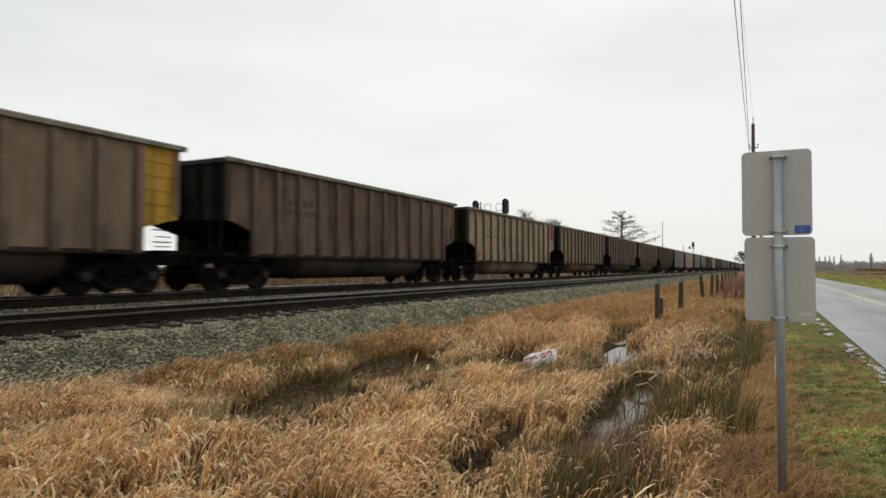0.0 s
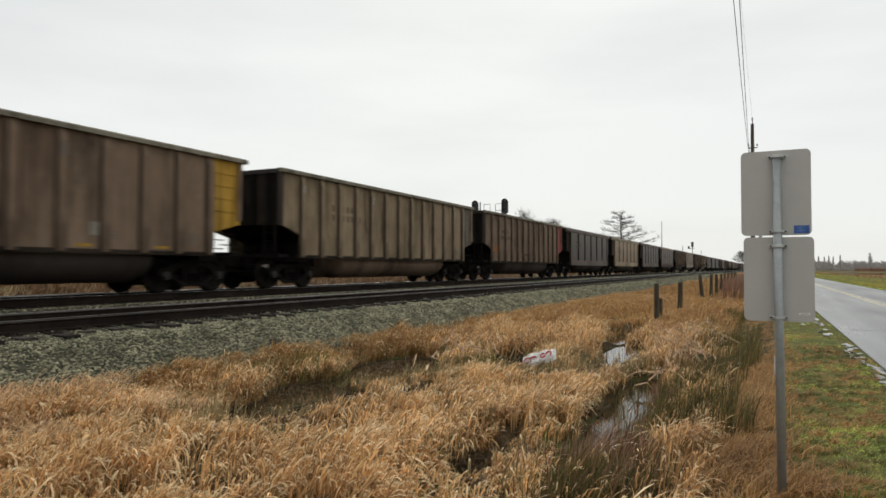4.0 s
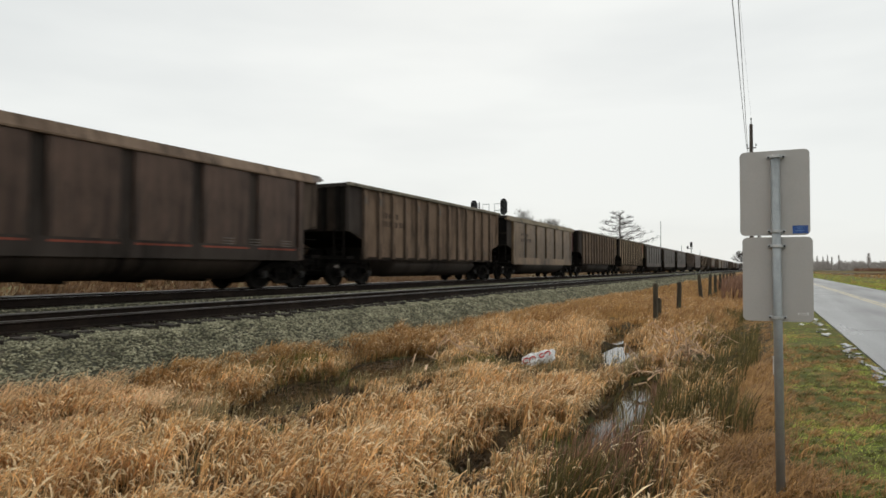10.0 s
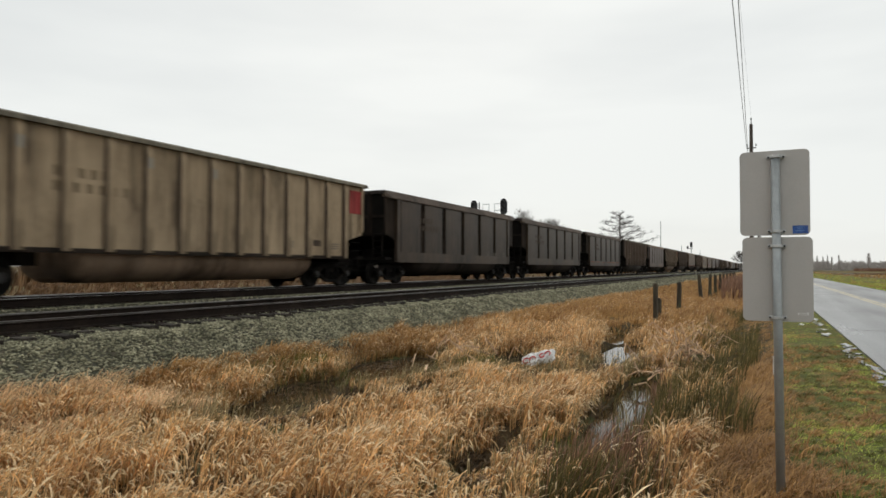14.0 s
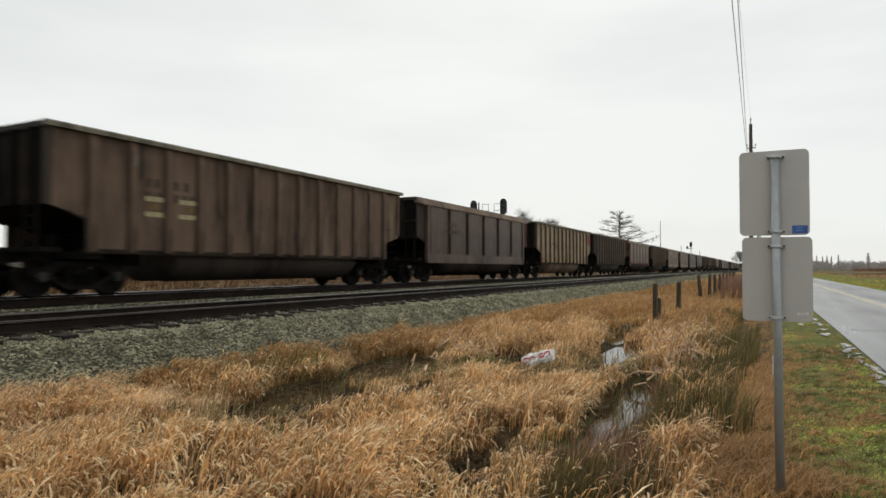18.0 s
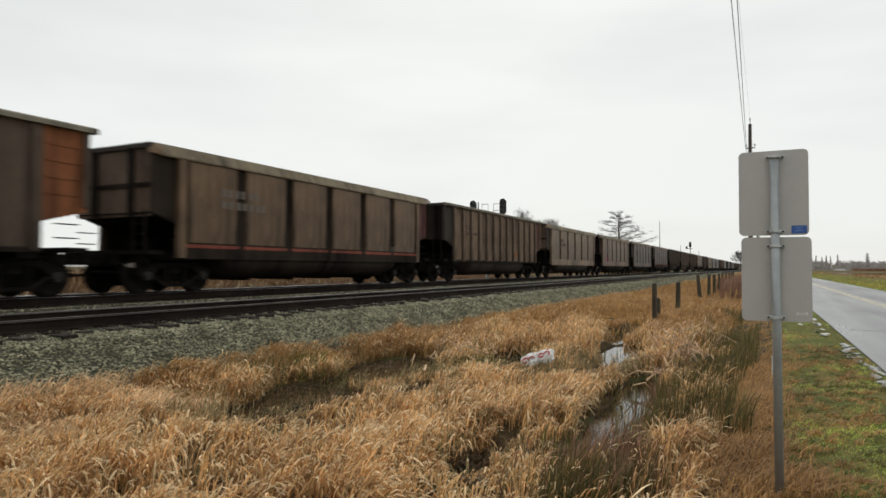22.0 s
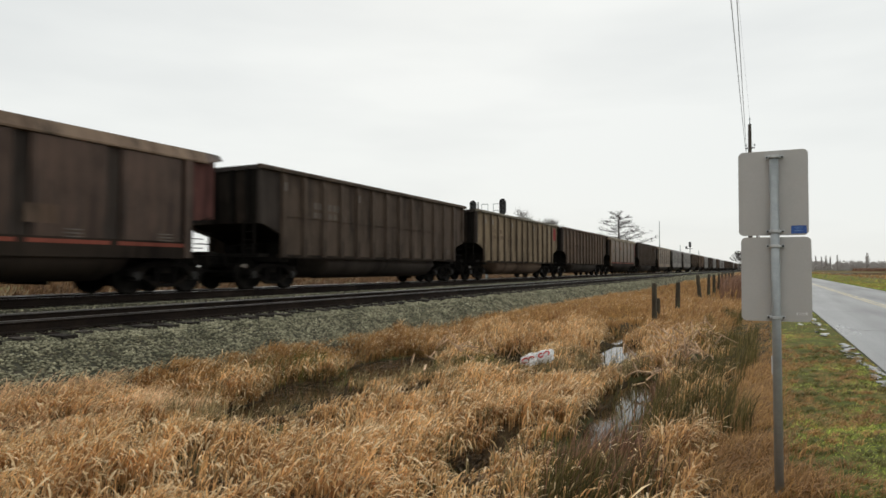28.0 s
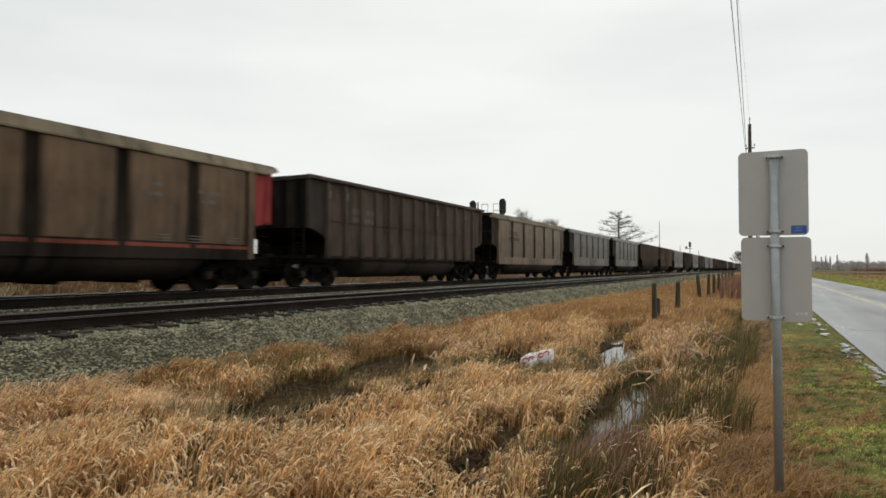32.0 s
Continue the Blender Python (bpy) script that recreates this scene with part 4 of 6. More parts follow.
SAY = {"dark": "dark brown", "black": "sooty black-brown", "brown": "dusty brown", "redbrown": "reddish brown", "grey": "grey sheen-toned", "tan": "dusty tan", "mid": "dusty yellowish-brown"}
CARS = []
for i, (kind, skin, rear) in enumerate(TRAIN):
    n = i - 2
    rnd = random.Random(100 + i)
    near = -2 < n < 36
    if kind[0] == "h":
        c = hopper(n, skin, rear, rnd, near, kind == "hs")
        lab = SAY[skin] + " smooth-sided coal hopper car with soot stains"
        if kind == "hs":
            lab += " and red stripe"
        cat = "hopper car"
    else:
        c = gondola(n, skin, rear, rnd, near, kind == "s")
        lab = SAY[skin] + " ribbed coal gondola with tub belly"
        if rear in ("yellow", "red", "rust"):
            lab += " and %s rear corner" % rear
        cat = "gondola car"
    tagged(c, lab, cat, "coal train cars")
    CARS.append((n, c))


# ---- road paint, seams and puddles ----
def strip(name, x0, x1, spans, z, mat, label, parent=road):
    bm = bmesh.new()
    for a, b in spans:
        quad_box(bm, x0, x1, a, b, z - 0.004, z + 0.004)
    return part(name, bm, mat, parent, label)


strip("centre_line", 4.12, 4.23, [(-100, 22), (22.6, 31), (31.3, 47), (48, 400)], -0.7735, M["yellow_line"], "worn yellow centre line")
strip("centre_line", 4.35, 4.46, [(-100, 18.5), (19, 26.4), (27, 38.2), (39, 380)], -0.7725, M["yellow_line"], "worn yellow centre line")
strip("edge_line", 7.0, 7.1, [(-100, 400)], -0.8075, M["white_line"], "worn white edge line")
rs = random.Random(5)
for k in range(9):
    y = 12 + k * 7.5 + rs.uniform(-2, 2)
    bm = bmesh.new()
    a = 1.8
    while a < 7.2:
        b = a + rs.uniform(0.2, 0.5)
        y2 = y + rs.uniform(-0.12, 0.12)
        za, zb = [np.interp(v, (1.62, 1.8, 4.4, 7.3, 7.5), (-0.835, -0.815, -0.77, -0.815, -0.835)) for v in (a, b)]
        w = rs.uniform(0.015, 0.035)
        v = [bm.verts.new(p) for p in ((a, y - w, za + 0.003), (b, y2 - w, zb + 0.003), (b, y2 + w, zb + 0.003), (a, y + w, za + 0.003))]
        bm.faces.new(v)
        a, y = b, y2
    part("road_crack", bm, M["seam"], road)


def puddle(x, y, rx, ry, z, seed, label="shallow rain puddle beside the road edge", rim=True, slant=0.0):
    rnd = random.Random(seed)
    bm = bmesh.new()
    k = [0.72 + 0.22 * math.sin(0.942 * i + seed) + 0.12 * math.sin(1.57 * i + 2 * seed) + rnd.uniform(-0.06, 0.06) if rim else 1.0 for i in range(20)]
    v = [bm.verts.new((x + rx * k[i] * math.cos(i * math.pi / 10) + slant * ry * math.sin(i * math.pi / 10), y + ry * k[i] * math.sin(i * math.pi / 10), z)) for i in range(20)]
    u = [bm.verts.new((p.co.x, p.co.y, z - 0.06)) for p in v] if rim else []
    bm.faces.new(v)
    for i in range(20 if rim else 0):
        bm.faces.new((v[i], u[i], u[(i + 1) % 20], v[(i + 1) % 20]))
    return tagged(part("puddle", bm, M["water"]), label, "puddle", kind="structure")


rp = random.Random(17)
for i in range(34):
    y = 9.9 + 0.16 * i + rp.uniform(-0.12, 0.12)
    puddle(1.44 + 0.03 * math.sin(1.3 * y) + rp.uniform(-0.09, 0.09), y, rp.uniform(0.03, 0.10), rp.uniform(0.09, 0.26), -0.831 + 0.0002 * i, 40 + i)
for i, (x, y, rx, ry) in enumerate(((1.25, 17.1, 0.10, 0.26), (1.17, 18.0, 0.06, 0.3), (1.34, 20.3, 0.11, 0.5), (1.37, 22.4, 0.07, 0.8))):
    puddle(x, y, rx, ry, -0.833, 80 + i)
puddle(-3.15, 15.6, 0.6, 3.4, -1.17, 58, "pool of rain water among the marsh grass", False, -0.16)
POOL = (-3.15, 15.0, 0.26, 2.9)
for i, (x, y, rx, ry) in enumerate(((26, 235, 9, 14), (66, 265, 48, 55))):
    puddle(x, y, rx, ry, -0.90, 60 + i, "flooded patch of a winter field")


# ---- grass and reeds ----
def grow(name, mat, xy, height, width, lean, head, seed, label, droop=0.35, wind=0.6, z=None, swell=0.0):
    """Blades of grass on the ground at xy: each bends over towards its tip; those with a seed head widen there."""
    rng = np.random.default_rng(seed)
    n = len(xy)
    h = height * rng.uniform(0.65, 1.25, n) if np.isscalar(height) else height * rng.uniform(0.7, 1.2, n)
    h = h * (1 + swell * wave(xy[:, 0], xy[:, 1], 0.7, 3.0))
    w = width * rng.uniform(0.7, 1.3, n)
    # neighbours lean the same way, so tufts part and overlap
    a = wind + 1.5 * wave(xy[:, 0], xy[:, 1], 0.22, 1.0 + 0.1 * seed) + rng.normal(0, 0.75, n)
    b = a + math.pi / 2 + rng.normal(0, 0.7, n)
    ln = h * lean * rng.uniform(0.3, 1.6, n)
    hd = rng.random(n) < head
    drp = droop * rng.uniform(0.3, 1.4, n) * np.where(hd, 1.25, 1.0)
    gz = (land(xy[:, 0], xy[:, 1]) if z is None else z) - 0.02
    ts = np.array((0.0, 0.45, 0.72, 0.88, 1.0))
    ws = np.where(hd[:, None], np.array((0.45, 0.45, 0.85, 1.25, 0.25))[None], np.array((1.0, 0.9, 0.7, 0.4, 0.1))[None]) * w[:, None]
    off = ln[:, None] * ts[None] ** 2.2
    up = h[:, None] * (ts[None] - drp[:, None] * ts[None] ** 4)
    cx = xy[:, 0, None] + np.cos(a)[:, None] * off
    cy = xy[:, 1, None] + np.sin(a)[:, None] * off
    cz = gz[:, None] + up
    dx, dy = np.cos(b)[:, None] * ws / 2, np.sin(b)[:, None] * ws / 2
    left, right = np.stack([cx - dx, cy - dy, cz], -1), np.stack([cx + dx, cy + dy, cz], -1)
    co = np.concatenate([left, right], 1).reshape(-1, 3)
    base = (np.arange(n) * 10)[:, None]
    q = np.array([[i, i + 5, i + 6, i + 1] for i in range(4)]).reshape(1, -1)
    ob = from_arrays(name, co, (base + q).reshape(-1), np.full(n * 4, 4), mat)
    if head:
        ob.data.materials.append(M["seed"])
        ob.data.polygons.foreach_set("material_index", (hd[:, None] & np.array((False, False, True, True))[None]).astype(np.int32).reshape(-1))
    return tagged(ob, label, "grass", kind="stuff")


def scatter(x0, x1, y0, y1, per_m2, seed, keep=None):
    rng = np.random.default_rng(seed)
    n = int((x1 - x0) * (y1 - y0) * per_m2)
    p = np.stack([rng.uniform(x0, x1, n), rng.uniform(y0, y1, n)], 1)
    # gathered into tussocks
    c = rng.uniform((x0, y0), (x1, y1), (max(1, n // 26), 2))
    near = c[rng.integers(0, len(c), n)] + rng.normal(0, 0.06, (n, 2))
    p = np.where((rng.random(n) < 0.72)[:, None], near, p)
    ok = land(p[:, 0], p[:, 1]) > WATER_Z + 0.015
    if keep is not None:
        ok &= keep(p[:, 0], p[:, 1], rng)
    return p[ok]


def marsh_gap(x, y, rng):
    """Open runnels and hollows among the grass."""
    g = wave(x, y, 1.15, 2.0)
    run = np.abs(wave(x, y, 2.3, 0.7) + 0.05)
    wet = (land(x, y) > WATER_Z + 0.05) & (((x - POOL[0] + 0.18 * (y - POOL[1])) / POOL[2]) ** 2 + ((y - POOL[1]) / POOL[3]) ** 2 > 1)
    return wet & ((((x + 1.2) / 0.62) ** 2 + ((y - 5.9) / 1.5) ** 2 > 1) | (rng.random(len(x)) < 0.1)) & (((x + 7.05) / 0.36) ** 2 + ((y - 4.15) / 0.36) ** 2 > 1) & (g > -0.6) & (furrow(x, y) > 0.13 + 0.05 * wave(x, y, 0.4, 1.0)) & ((run > 0.07) | (rng.random(len(x)) < 0.25)) & ~((x > -1.6) & (x < -0.4) & (y > 6.3) & (rng.random(len(x)) < 0.55))


tan_xy = np.concatenate([scatter(-7.7, -0.5, 1.5, 7.2, 1050, 1, marsh_gap), scatter(-7.4, -0.6, 7.2, 12, 900, 2, marsh_gap), scatter(-7.0, -0.8, 12, 18, 480, 3, marsh_gap)])
low = np.ones(len(tan_xy))
for lx, ly, lr, cut in ((-5.5, 5.9, 0.9, 0.62), (-6.7, 6.3, 0.9, 0.62), (-5.3, 8.5, 1.0, 0.62), (-5.5, 9.5, 0.7, 0.55), (-1.55, 6.9, 0.7, 0.5), (-2.5, 12.1, 1.0, 0.7), (-2.55, 5.3, 0.45, 0.5), (-2.3, 6.2, 0.4, 0.5), (-3.5, 10.8, 0.9, 0.65), (-4.9, 7.6, 0.5, 0.5), (-5.3, 10.6, 0.8, 0.5), (-4.2, 11.2, 0.7, 0.55)):
    low -= cut * np.exp(-(((tan_xy[:, 0] - lx) ** 2 + (tan_xy[:, 1] - ly) ** 2) / lr ** 2) ** 2)
grow("marsh_grass", M["tan_grass"], tan_xy, 0.385 * np.clip(low, 0.35, 1), 0.0155, 0.42, 0.5, 1, "dense tan marsh grass with nodding seed heads", 0.48, swell=0.55)
dull = np.concatenate([scatter(-7.6, -0.6, 2, 7.2, 170, 41, marsh_gap), scatter(-7.6, -0.7, 7.2, 13, 260, 42, marsh_gap)])
grow("dull_marsh_grass", M["dull"], dull, 0.30, 0.012, 0.35, 0.15, 43, "dull olive-brown blades among the marsh grass", 0.3, swell=0.5)
far_xy = np.concatenate([scatter(-7.2, -0.9, 17, 34, 400, 4), scatter(-7.4, -1.0, 34, 70, 60, 5)])
under = np.concatenate([scatter(-7.8, -0.4, 1.5, 7.5, 320, 31), scatter(-7.6, -0.5, 7.5, 14, 200, 32)])
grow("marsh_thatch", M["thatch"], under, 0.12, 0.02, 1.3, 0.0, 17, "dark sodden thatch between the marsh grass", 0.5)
back = np.concatenate([scatter(-7.4, -0.6, -9, 1.5, 260, 35)])
grow("marsh_grass", M["tan_grass"], back, 0.31, 0.022, 0.5, 0.4, 19, "tan marsh grass with nodding seed heads", 0.45)
far_h = 0.40 * (1 - 0.6 * np.exp(-(((far_xy[:, 0] + 3.8) / 0.75) ** 2 + ((far_xy[:, 1] - 20.3) / 3.2) ** 2) ** 2))
grow("far_marsh_grass", M["rust_grass"], far_xy, far_h, 0.016, 0.4, 0.05, 2, "russet marsh grass further along the ditch", 0.3)
grow("distant_grass", M["rust_grass"], scatter(-7.6, -1.0, 70, 260, 9, 6), 0.5, 0.08, 0.4, 0.3, 3, "russet grass in the distance beside the track", 0.3)
edge_xy = np.concatenate([scatter(-8.2, -6.7, 1.5, 14, 1750, 7), scatter(-8.0, -6.6, 14, 40, 260, 8)])
near_bank = edge_xy[:, 1] < 6.3 + 0.6 * wave(edge_xy[:, 0], edge_xy[:, 1], 0.5)
wet_bank = np.exp(-(((edge_xy[:, 0] + 7.1) / 0.85) ** 2 + ((edge_xy[:, 1] - 9.2) / 3.0) ** 2) ** 2)
grow("bank_grass", M["rust_grass"], edge_xy[~near_bank], (0.34 * (1 - 0.6 * wet_bank))[~near_bank], 0.012, 0.45, 0.25, 64, "russet grass along the foot of the ballast", 0.4, swell=0.5)
grow("bank_grass", M["buff_grass"], edge_xy[near_bank], 0.30, 0.0105, 0.55, 0.6, 4, "tall russet grass along the foot of the ballast", 0.45, swell=0.5)


def rush_keep(x, y, rng):
    return (wave(x, y, 1.3, 4.0) > -0.1) & (np.abs(x + 0.8) < 0.6 + 0.25 * wave(x, y, 0.8, 1.0))


rush_xy = np.concatenate([scatter(-1.6, -0.1, 6.9, 13, 300, 9, rush_keep), scatter(-1.8, -0.1, 13, 26, 170, 10, rush_keep)])
grow("rushes", M["rush"], rush_xy, 0.50, 0.0095, 0.25, 0.0, 5, "dark green rushes standing along the ditch", 0.1, 0.4)
wet = np.concatenate([scatter(-7.6, -5.2, 6.6, 12.8, 30, 11, lambda x, y, r: (land(x, y) < WATER_Z + 0.09) & (land(x, y) > WATER_Z - 0.02)), scatter(-2.4, -1.2, 6, 12, 25, 12, lambda x, y, r: land(x, y) < WATER_Z + 0.09)])
grow("pond_sedge", M["sedge"], wet, 0.30, 0.014, 0.3, 0.0, 6, "green sedge round the ponds", 0.15)
rng0 = np.random.default_rng(77)
stand = np.concatenate([np.stack([rng0.uniform(-2.15, -1.3, 170), rng0.uniform(6.4, 12.6, 170)], 1), np.stack([rng0.uniform(-7.4, -5.6, 26), rng0.uniform(7, 12.2, 26)], 1), np.stack([rng0.normal(-3.1, 0.25, 90), rng0.uniform(13, 18, 90)], 1)])
grow("flooded_stems", M["rush"], stand, 0.42, 0.0075, 0.25, 0.1, 7, "thin brown stems standing in the water", 0.1, 0.6, np.where((stand[:, 1] > 12.9) & (stand[:, 0] < -2.2), -1.18, WATER_Z))
edge_in = np.stack([rng0.uniform(-7.7, -4.6, 1700), rng0.uniform(6.0, 12.8, 1700)], 1)
edge_d = land(edge_in[:, 0], edge_in[:, 1]) - WATER_Z
edge_in = edge_in[(edge_d < 0.08) & (rng0.random(len(edge_in)) < np.clip(1.0 + edge_d / 0.07, 0.035, 1))]
grow("pond_edge_grass", M["dull"], edge_in, 0.34, 0.011, 0.35, 0.4, 62, "brown grass standing in the shallow pond edge", 0.3, 0.6, np.maximum(land(edge_in[:, 0], edge_in[:, 1]), WATER_Z - 0.04))
mat_xy = np.concatenate([np.stack([rng0.normal(cx, 0.5, 260), rng0.normal(cy, 0.7, 260)], 1) for cx, cy in ((-7.3, 8.6), (-7.3, 11.4), (-5.0, 11.8))])
mat_xy = mat_xy[land(mat_xy[:, 0], mat_xy[:, 1]) < WATER_Z]
grow("floating_thatch", M["thatch"], mat_xy, 0.05, 0.02, 5.0, 0.0, 15, "sodden dark thatch floating on the pond", 0.5, 0.6, np.full(len(mat_xy), WATER_Z + 0.01))
green_xy = np.concatenate([np.stack([rng0.normal(cx, sx, k), rng0.normal(cy, sy, k)], 1) for cx, cy, sx, sy, k in ((-7.4, 9.6, 0.22, 0.28, 340), (-7.6, 8.5, 0.16, 0.5, 170), (-6.5, 9.15, 0.16, 0.16, 70), (-4.75, 11.0, 0.2, 0.3, 150), (-1.3, 17.5, 0.3, 0.9, 400))])
near_rush = np.stack([rng0.normal(-1.3, 0.26, 1300), rng0.normal(5.6, 0.5, 1300)], 1)
grow("rushes", M["rush"], near_rush, 0.36, 0.0085, 0.3, 0.0, 51, "dark green rushes standing along the ditch", 0.15, 0.4)
red_stems = np.concatenate([np.stack([rng0.normal(-1.3, 0.28, 620), rng0.normal(6.2, 0.6, 620)], 1), np.stack([rng0.normal(-1.45, 0.14, 260), rng0.normal(9.2, 1.4, 260)], 1)])
grow("dead_rush_stems", M["red_twig"], red_stems, 0.42, 0.010, 0.3, 0.0, 52, "dark reddish dead rush stems at the ditch", 0.2, 0.4)
pale_mound = np.stack([rng0.normal(-0.86, 0.085, 900), rng0.normal(6.85, 0.11, 900)], 1)
grow("tussock_grass", M["tan_grass"], pale_mound, 0.52, 0.012, 0.5, 0.6, 53, "pale overhanging grass tussock beside the ditch", 0.7)
grow("sedge_clump", M["sedge"], green_xy, np.where(green_xy[:, 0] < -6, 0.27, 0.36), 0.013, 0.35, 0.0, 16, "fresh green sedge clump at the pond edge", 0.2)
mound = np.concatenate([np.stack([rng0.normal(cx, sx, k), rng0.normal(cy, sy, k)], 1) for cx, cy, sx, sy, k in
                        ((-0.36, 7.9, 0.15, 0.35, 800), (-0.15, 8.6, 0.18, 0.5, 900), (-0.75, 6.1, 0.2, 0.3, 700), (-0.12, 11.0, 0.16, 0.9, 900), (-0.2, 6.3, 0.2, 0.4, 800), (0.12, 5.35, 0.16, 0.2, 420))])
grow("tussock_grass", M["dead"], np.concatenate([mound, mound + rng0.normal(0, 0.05, mound.shape)]), 0.21, 0.0085, 0.9, 0.0, 8, "brown collapsed tussocks round the sign post", 0.55)
dead_xy = np.concatenate([scatter(-0.8, 0.28, -9, 3.2, 200, 37), scatter(-0.7, 0.12, 3.2, 12, 620, 13), scatter(-0.9, 0.4, 12, 40, 210, 14)])
grow("matted_grass", M["dead"], dead_xy, 0.13, 0.010, 1.3, 0.0, 9, "matted brown grass on the ditch bank", 0.5)
lawn_xy = np.concatenate([scatter(0.2, 1.55, -9, 3.4, 420, 36), scatter(0.08, 1.6, 3.4, 12, 3000, 15), scatter(0.2, 1.55, 12, 18, 1500, 16), scatter(0.2, 1.55, 18, 30, 620, 26), scatter(0.2, 1.55, 30, 80, 80, 17)])
worn = (lawn_xy[:, 0] > 1.36 + 0.10 * wave(lawn_xy[:, 0], lawn_xy[:, 1], 0.35, 2.0)) & (np.random.default_rng(8).random(len(lawn_xy)) < np.where((lawn_xy[:, 1] > 12.6) & (lawn_xy[:, 0] > 1.5), 0.1, 0.72))
lawn_xy = lawn_xy[~worn]
pick = wave(lawn_xy[:, 0], lawn_xy[:, 1], 0.45, 5.0) + 0.6 * wave(lawn_xy[:, 0], lawn_xy[:, 1], 1.3, 2.0) + np.random.default_rng(3).normal(0, 0.3, len(lawn_xy)) > -0.2
grow("verge_grass", M["lawn"], lawn_xy[pick], 0.034, 0.0065, 1.0, 0.0, 10, "short green verge grass beside the road", 0.2, swell=0.7)
grow("verge_thatch", M["dead"], lawn_xy[~pick], 0.038, 0.0065, 1.2, 0.0, 11, "brown dead patches in the verge grass", 0.3, swell=0.7)
# taller tufts that stand out of the turf, green and dead
rng_t = np.random.default_rng(91)
tuft_c = np.stack([rng_t.uniform(0.15, 1.45, 520), rng_t.uniform(3.6, 15, 520)], 1)
tuft_xy = (tuft_c[:, None] + rng_t.normal(0, 0.028, (520, 26, 2))).reshape(-1, 2)
tuft_dead = np.repeat(wave(tuft_c[:, 0], tuft_c[:, 1], 0.5, 3.0) + rng_t.normal(0, 0.5, 520) > 0.1, 26)
grow("verge_tufts", M["sedge"], tuft_xy[~tuft_dead], 0.075, 0.008, 0.9, 0.0, 92, "dark green tufts in the verge grass", 0.4)
grow("verge_tufts", M["dead"], tuft_xy[tuft_dead], 0.085, 0.008, 1.1, 0.0, 93, "brown dead tufts in the verge grass", 0.5)
right_xy = np.concatenate([scatter(7.6, 13, 30, 90, 40, 18), scatter(7.6, 17, 90, 260, 8, 19)])
grow("far_verge_thatch", M["dead"], right_xy[::6] + 0.3, 0.14, 0.05, 0.6, 0.0, 22, "brown dead grass on the verge across the road", 0.2)
grow("far_verge_grass", M["lawn"], right_xy[np.arange(len(right_xy)) % 6 > 0], 0.10, 0.05, 0.6, 0.0, 12, "green verge across the road", 0.2)
grow("field_weeds", M["dead"], np.concatenate([scatter(18, 34, 120, 200, 2, 20), scatter(16, 20, 200, 330, 1.2, 21)]), 0.35, 0.15, 0.3, 0.2, 13, "russet weeds over the winter field", 0.2)
grow("trackside_grass", M["shade_tan"], np.concatenate([scatter(-25, -18.3, -4, 60, 50, 22), scatter(-30, -18, 60, 200, 8, 23)]), 0.32, 0.04, 0.5, 0.0, 14, "tan grass beyond the tracks", 0.3)


grow("trackside_scrub", M["shade_tan"], scatter(-44, -27, -2, 90, 9, 24), 1.0, 0.06, 0.35, 0.0, 55, "knee-high tan scrub over the ground beyond the tracks", 0.2)
grow("hedge_brush", M["red_twig"], scatter(44, 150, 402, 417, 7, 44), 2.0, 0.22, 0.3, 0.0, 54, "low dark reddish brush along the far field edge", 0.1)
grow("brush", M["red_twig"], np.concatenate([scatter(-2.4, -0.9, 36, 46, 9, 38), scatter(-2.9, -0.9, 46, 75, 20, 33), scatter(-3.2, -0.9, 75, 130, 9, 34)]), 1.15, 0.03, 0.35, 0.0, 18, "low reddish leafless brush along the old fence", 0.1)


def broken_reeds():
    rnd = random.Random(8)
    for cx, cy, k in ((-1.6, 12.2, 17), (-1.5, 13.8, 22), (-1.25, 15.8, 20), (-1.75, 11.2, 9), (-5.0, 11.2, 9), (-5.9, 12.0, 8)):
        bm = bmesh.new()
        for _ in range(k):
            x, y = rnd.gauss(cx, 0.27), rnd.gauss(cy, 0.8)
            z = max(float(land(x, y)), WATER_Z) + rnd.uniform(0.12, 0.42)
            a, el, ln = rnd.uniform(0, 6.28), rnd.uniform(-0.1, 1.0), rnd.uniform(0.15, 0.42)
            p1 = Vector((x + ln * math.cos(a) * math.cos(el), y + ln * math.sin(a) * math.cos(el), z + abs(ln * math.sin(el))))
            tube(bm, (x, y, z - 0.03), p1, rnd.uniform(0.013, 0.020), 0.010, 5)
            if rnd.random() < 0.6:
                a2 = a + rnd.uniform(-1.5, 1.5)
                tube(bm, p1, p1 + Vector((0.2 * math.cos(a2), 0.2 * math.sin(a2), -rnd.uniform(0.05, 0.22))), 0.011, 0.006, 5)
        tagged(part("broken_reeds", bm, M["stalk"]), "pale broken dead reed stalks lying in a heap", "reeds", kind="stuff")


broken_reeds()


